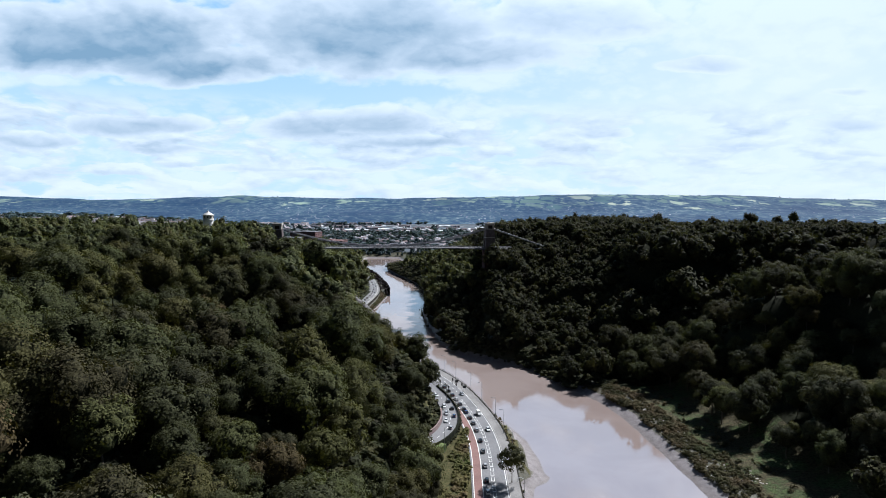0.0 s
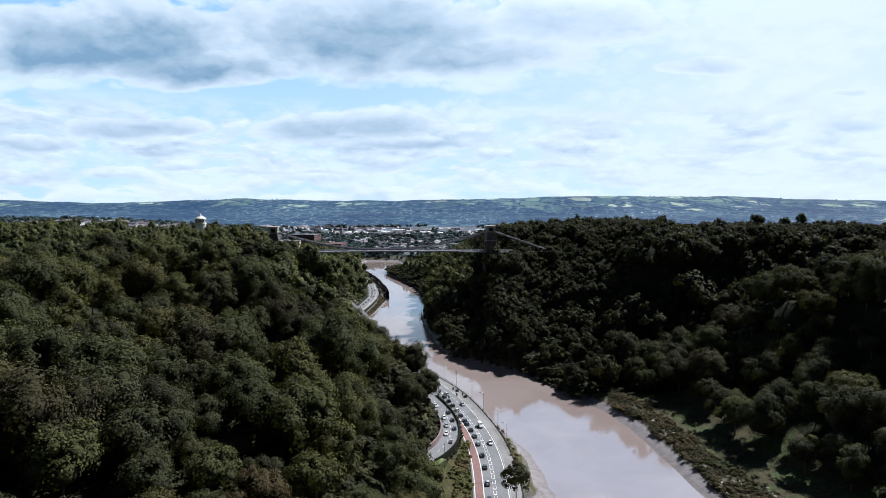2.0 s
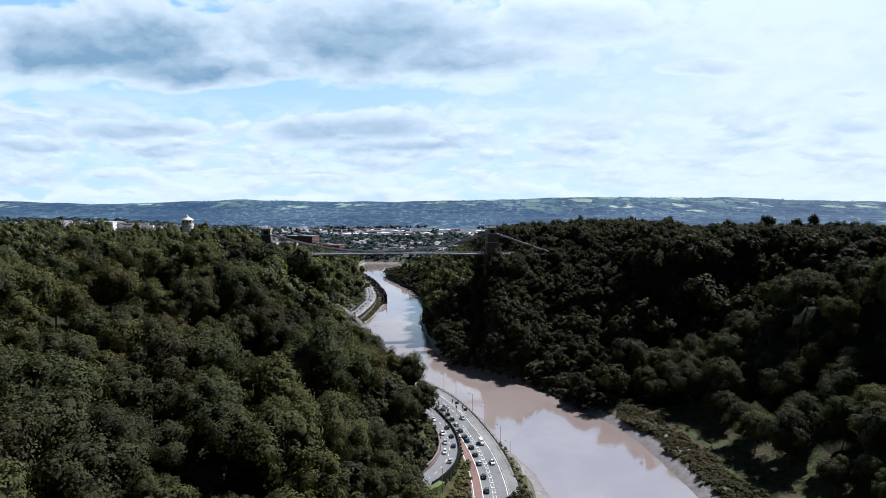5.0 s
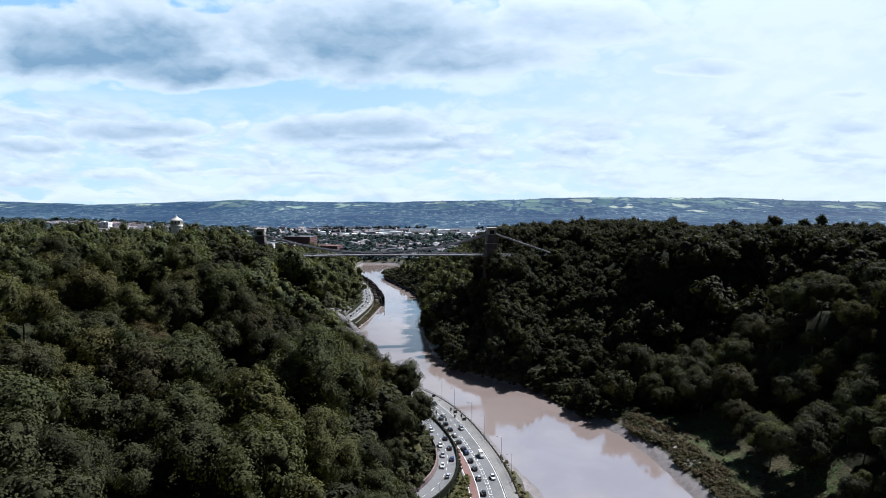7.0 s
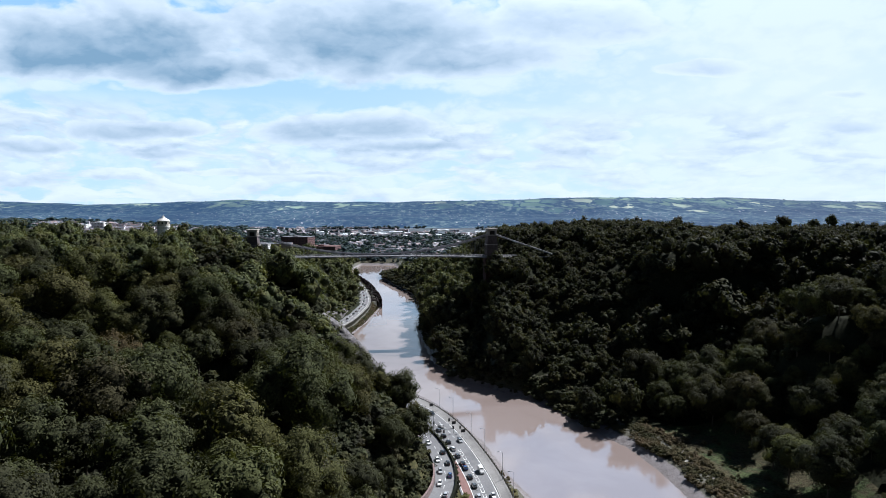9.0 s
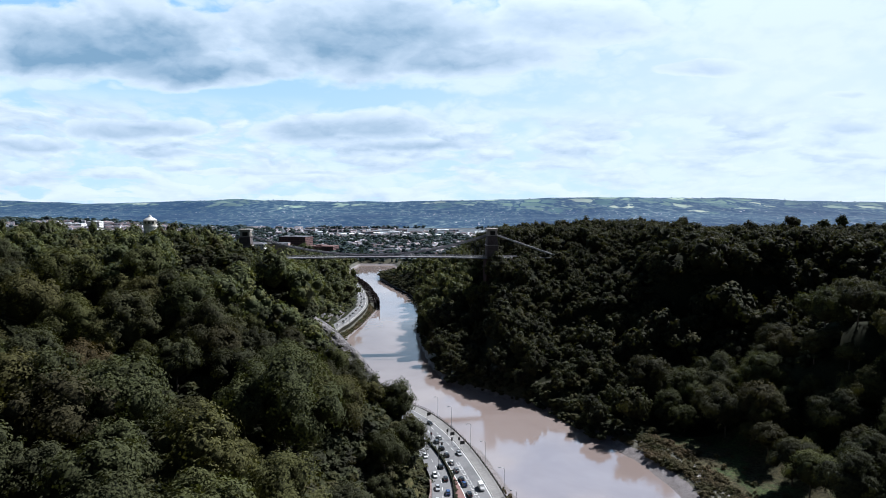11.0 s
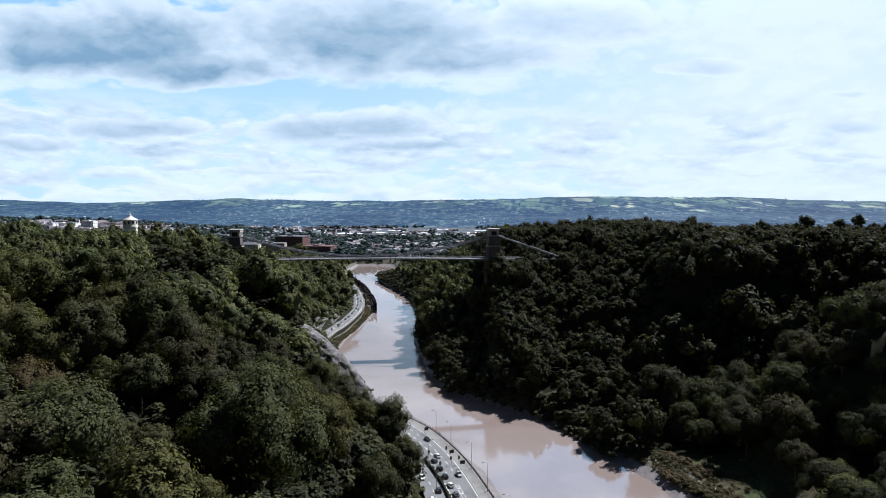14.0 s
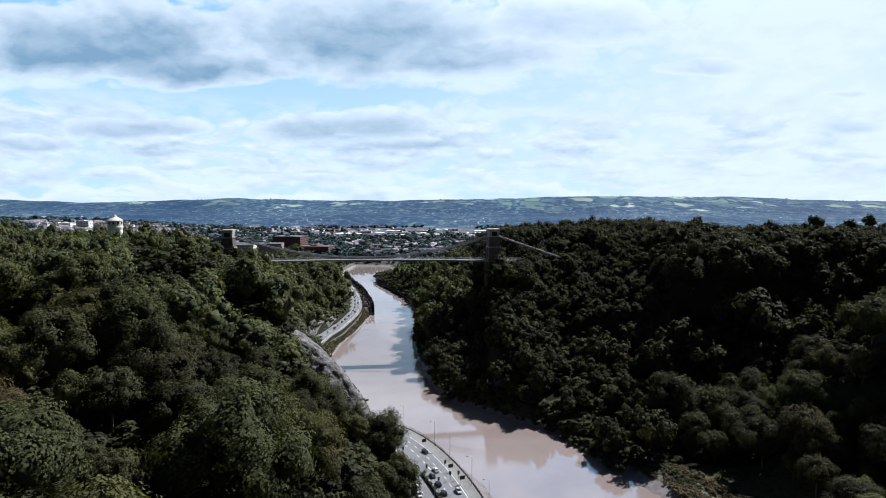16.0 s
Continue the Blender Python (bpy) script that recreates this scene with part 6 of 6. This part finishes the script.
# undergrowth that fills the gaps between the nearer trees
hx, hy = rng.uniform(-150, -14, 2000), rng.uniform(120, 385, 2000)
d = table(hy, FOOT_LEFT) - hx
ok = allowed(hx, hy) & (d > 6) & (d < 120)
forest("undergrowth", hx[ok], hy[ok], rng.uniform(1.4, 3.2, ok.sum()), SHRUB, rng, "bushes and saplings under the woodland trees", "wood_leaf")
gx_, gy_ = rng.uniform(15, 340, 1500), rng.uniform(395, 640, 1500)
ok = allowed(gx_, gy_)
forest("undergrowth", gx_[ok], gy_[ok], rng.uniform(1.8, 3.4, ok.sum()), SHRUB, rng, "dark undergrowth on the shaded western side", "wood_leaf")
gx_, gy_ = rng.uniform(-215, -40, 1500), rng.uniform(318, 520, 1500)
ok = allowed(gx_, gy_)
forest("undergrowth", gx_[ok], gy_[ok], rng.uniform(1.8, 3.6, ok.sum()), SHRUB, rng, "bushes and saplings on the eastern slopes", "wood_leaf")
gx_, gy_ = rng.uniform(24, 92, 170), rng.uniform(606, 652, 170)
forest("undergrowth", gx_, gy_, rng.uniform(1.2, 2.4, 170), SHRUB, rng, "dark bushes round the bridge's anchorage", "wood_leaf")
hx, hy = rng.uniform(-52, -22, 260), rng.uniform(240, 312, 260)
ok = np.min(np.hypot(np.subtract.outer(hx, slip_xy[:, 0]), np.subtract.outer(hy, slip_xy[:, 1])), axis=-1) > 6.5
ok |= hx < -34
forest("undergrowth", hx[ok], hy[ok], rng.uniform(1.6, 3.4, ok.sum()), SHRUB, rng, "bushes and ivy on the bank above the side road", "wood_leaf")
# growth beside the side road and on its wall
sx_, sy_ = slip_xy[:, 0], slip_xy[:, 1]
back_edge = offset(slip_xy, -8.5)
sel = (back_edge[:, 1] < 362) & (back_edge[:, 1] > 255)
hx = np.repeat(back_edge[sel, 0], 7) + rng.normal(scale=1.7, size=sel.sum() * 7)
hy = np.repeat(back_edge[sel, 1], 7) + rng.uniform(-2, 2, sel.sum() * 7)
ok = np.min(np.hypot(np.subtract.outer(hx, sx_), np.subtract.outer(hy, sy_)), axis=-1) > 6.0
forest("verge_bushes", hx[ok], hy[ok], rng.uniform(0.7, 2.2, ok.sum()), BUSH, rng, "bushes and saplings crowding the side road", "wood_leaf")
hedge = offset(wall_line, 5.3)
hx = np.repeat(hedge[:, 0], 5) + rng.normal(scale=0.25, size=len(hedge) * 5)
hy = np.repeat(hedge[:, 1], 5) + rng.uniform(-2, 2, len(hedge) * 5)
forest("wall_ivy", hx, hy, rng.uniform(0.35, 0.75, len(hx)), BUSH, rng, "dark ivy hanging on the retaining wall", "wood_leaf", -0.6)
# scrub on the slope between the two roads
hx, hy = rng.uniform(-15, 1.5, 1100), rng.uniform(222, 300, 1100)
gap = hx - table(hy, [(222, -15), (250, -13), (262, -10), (285, -5), (300, -2)])
ok = (gap > 0) & (hx < table(hy, [(222, -1), (250, 0.5), (300, 0)]))
ok &= ~((hx < -6.5) & (hy > 236) & (hy < 262))
forest("slope_scrub", hx[ok], hy[ok], rng.uniform(0.25, 0.75, ok.sum()) * (1 + 0.8 * (lumps(hx[ok], hy[ok], 4.0, 2) > 0.35)), BUSH, rng, "rough yellow and green grass tufts between two roads", "tuft_leaf")
# plants on the western bank
hx, hy = rng.uniform(60, 170, 8200), rng.uniform(222, 392, 8200)
d = from_bank(hx, hy) + 2.5 * lumps(hx, hy, 9, 5)
ok = (hx > table(hy, WATER_RIGHT)) & (d > 6.2) & ((d < 23) | ((d < 40) & (rng.uniform(0, 1, 8200) < 0.06)))
forest("bank_scrub", hx[ok], hy[ok], rng.uniform(0.35, 1.0, ok.sum()) * (1 + 0.5 * lumps(hx[ok], hy[ok], 5, 2)), SHRUB, rng, "brown reeds and scrub along the western mud bank", "scrub_leaf")
hy = rng.uniform(392, 1110, 2300)
hx = table(hy, WATER_RIGHT) + rng.uniform(0.8, 15, 2300) * (1 + 0.5 * smooth01(hy, 400, 520))
hy[:900] = rng.uniform(740, 1060, 900)
hx[:900] = table(hy[:900], WATER_RIGHT) + 0.8 + 38 * rng.uniform(0, 1, 900) ** 1.6
ok = from_bank(hx, hy) > 0.5
forest("bank_bushes", hx[ok], hy[ok], rng.uniform(1.0, 2.6, ok.sum()) * (1 + 0.8 * (hy[ok] > 740)), BUSH, rng, "dark bushes overhanging the western bank", "wood_leaf")


def stones():
    o = Solid()
    r = np.random.default_rng(3)
    heaps = [(y, dx) for y, dx in zip(r.uniform(250, 380, 9), r.choice([9, 17, 24], 9))]
    for k in range(260):
        y, dx = heaps[k % 9]
        y += r.normal() * 3.4
        x = float(table(y, WATER_RIGHT)) + dx + r.normal() * 1.8
        s = r.uniform(0.25, 0.9) * (1.6 if k % 9 == 0 else 1)
        z = float(height(x, y))
        v = ICO_V * r.uniform(0.7, 1.2, (12, 1)) * (s, s * 0.8, s * 0.35) + (x, y, z + s * 0.1)
        o.add(v, [tuple(f) for f in ICO_F])
    tagged(new("bank_stones", o.data("bank_stones", ["cap"])), "pale stones scattered on the western bank", "stones", kind="stuff")


stones()
# roadside tree on the footpath
def street_tree():
    r = np.random.default_rng(12)
    t = thing("tree", "lone leafy street tree beside the river road", "tree", pose(18.3, 243, ROAD_Z))
    v, f, dim = crown_arrays(r, 6.0, 6.2, 15, 4200, 0.32, 12)
    v[:, 2] += 9.0
    part("crown", mesh_np("crown", v, f[dim == 0], ["leaf"]), None, t)
    part("trunk", trunk_solid(r, 9.5, 0.28, 3.0), ["bark"], t)


street_tree()
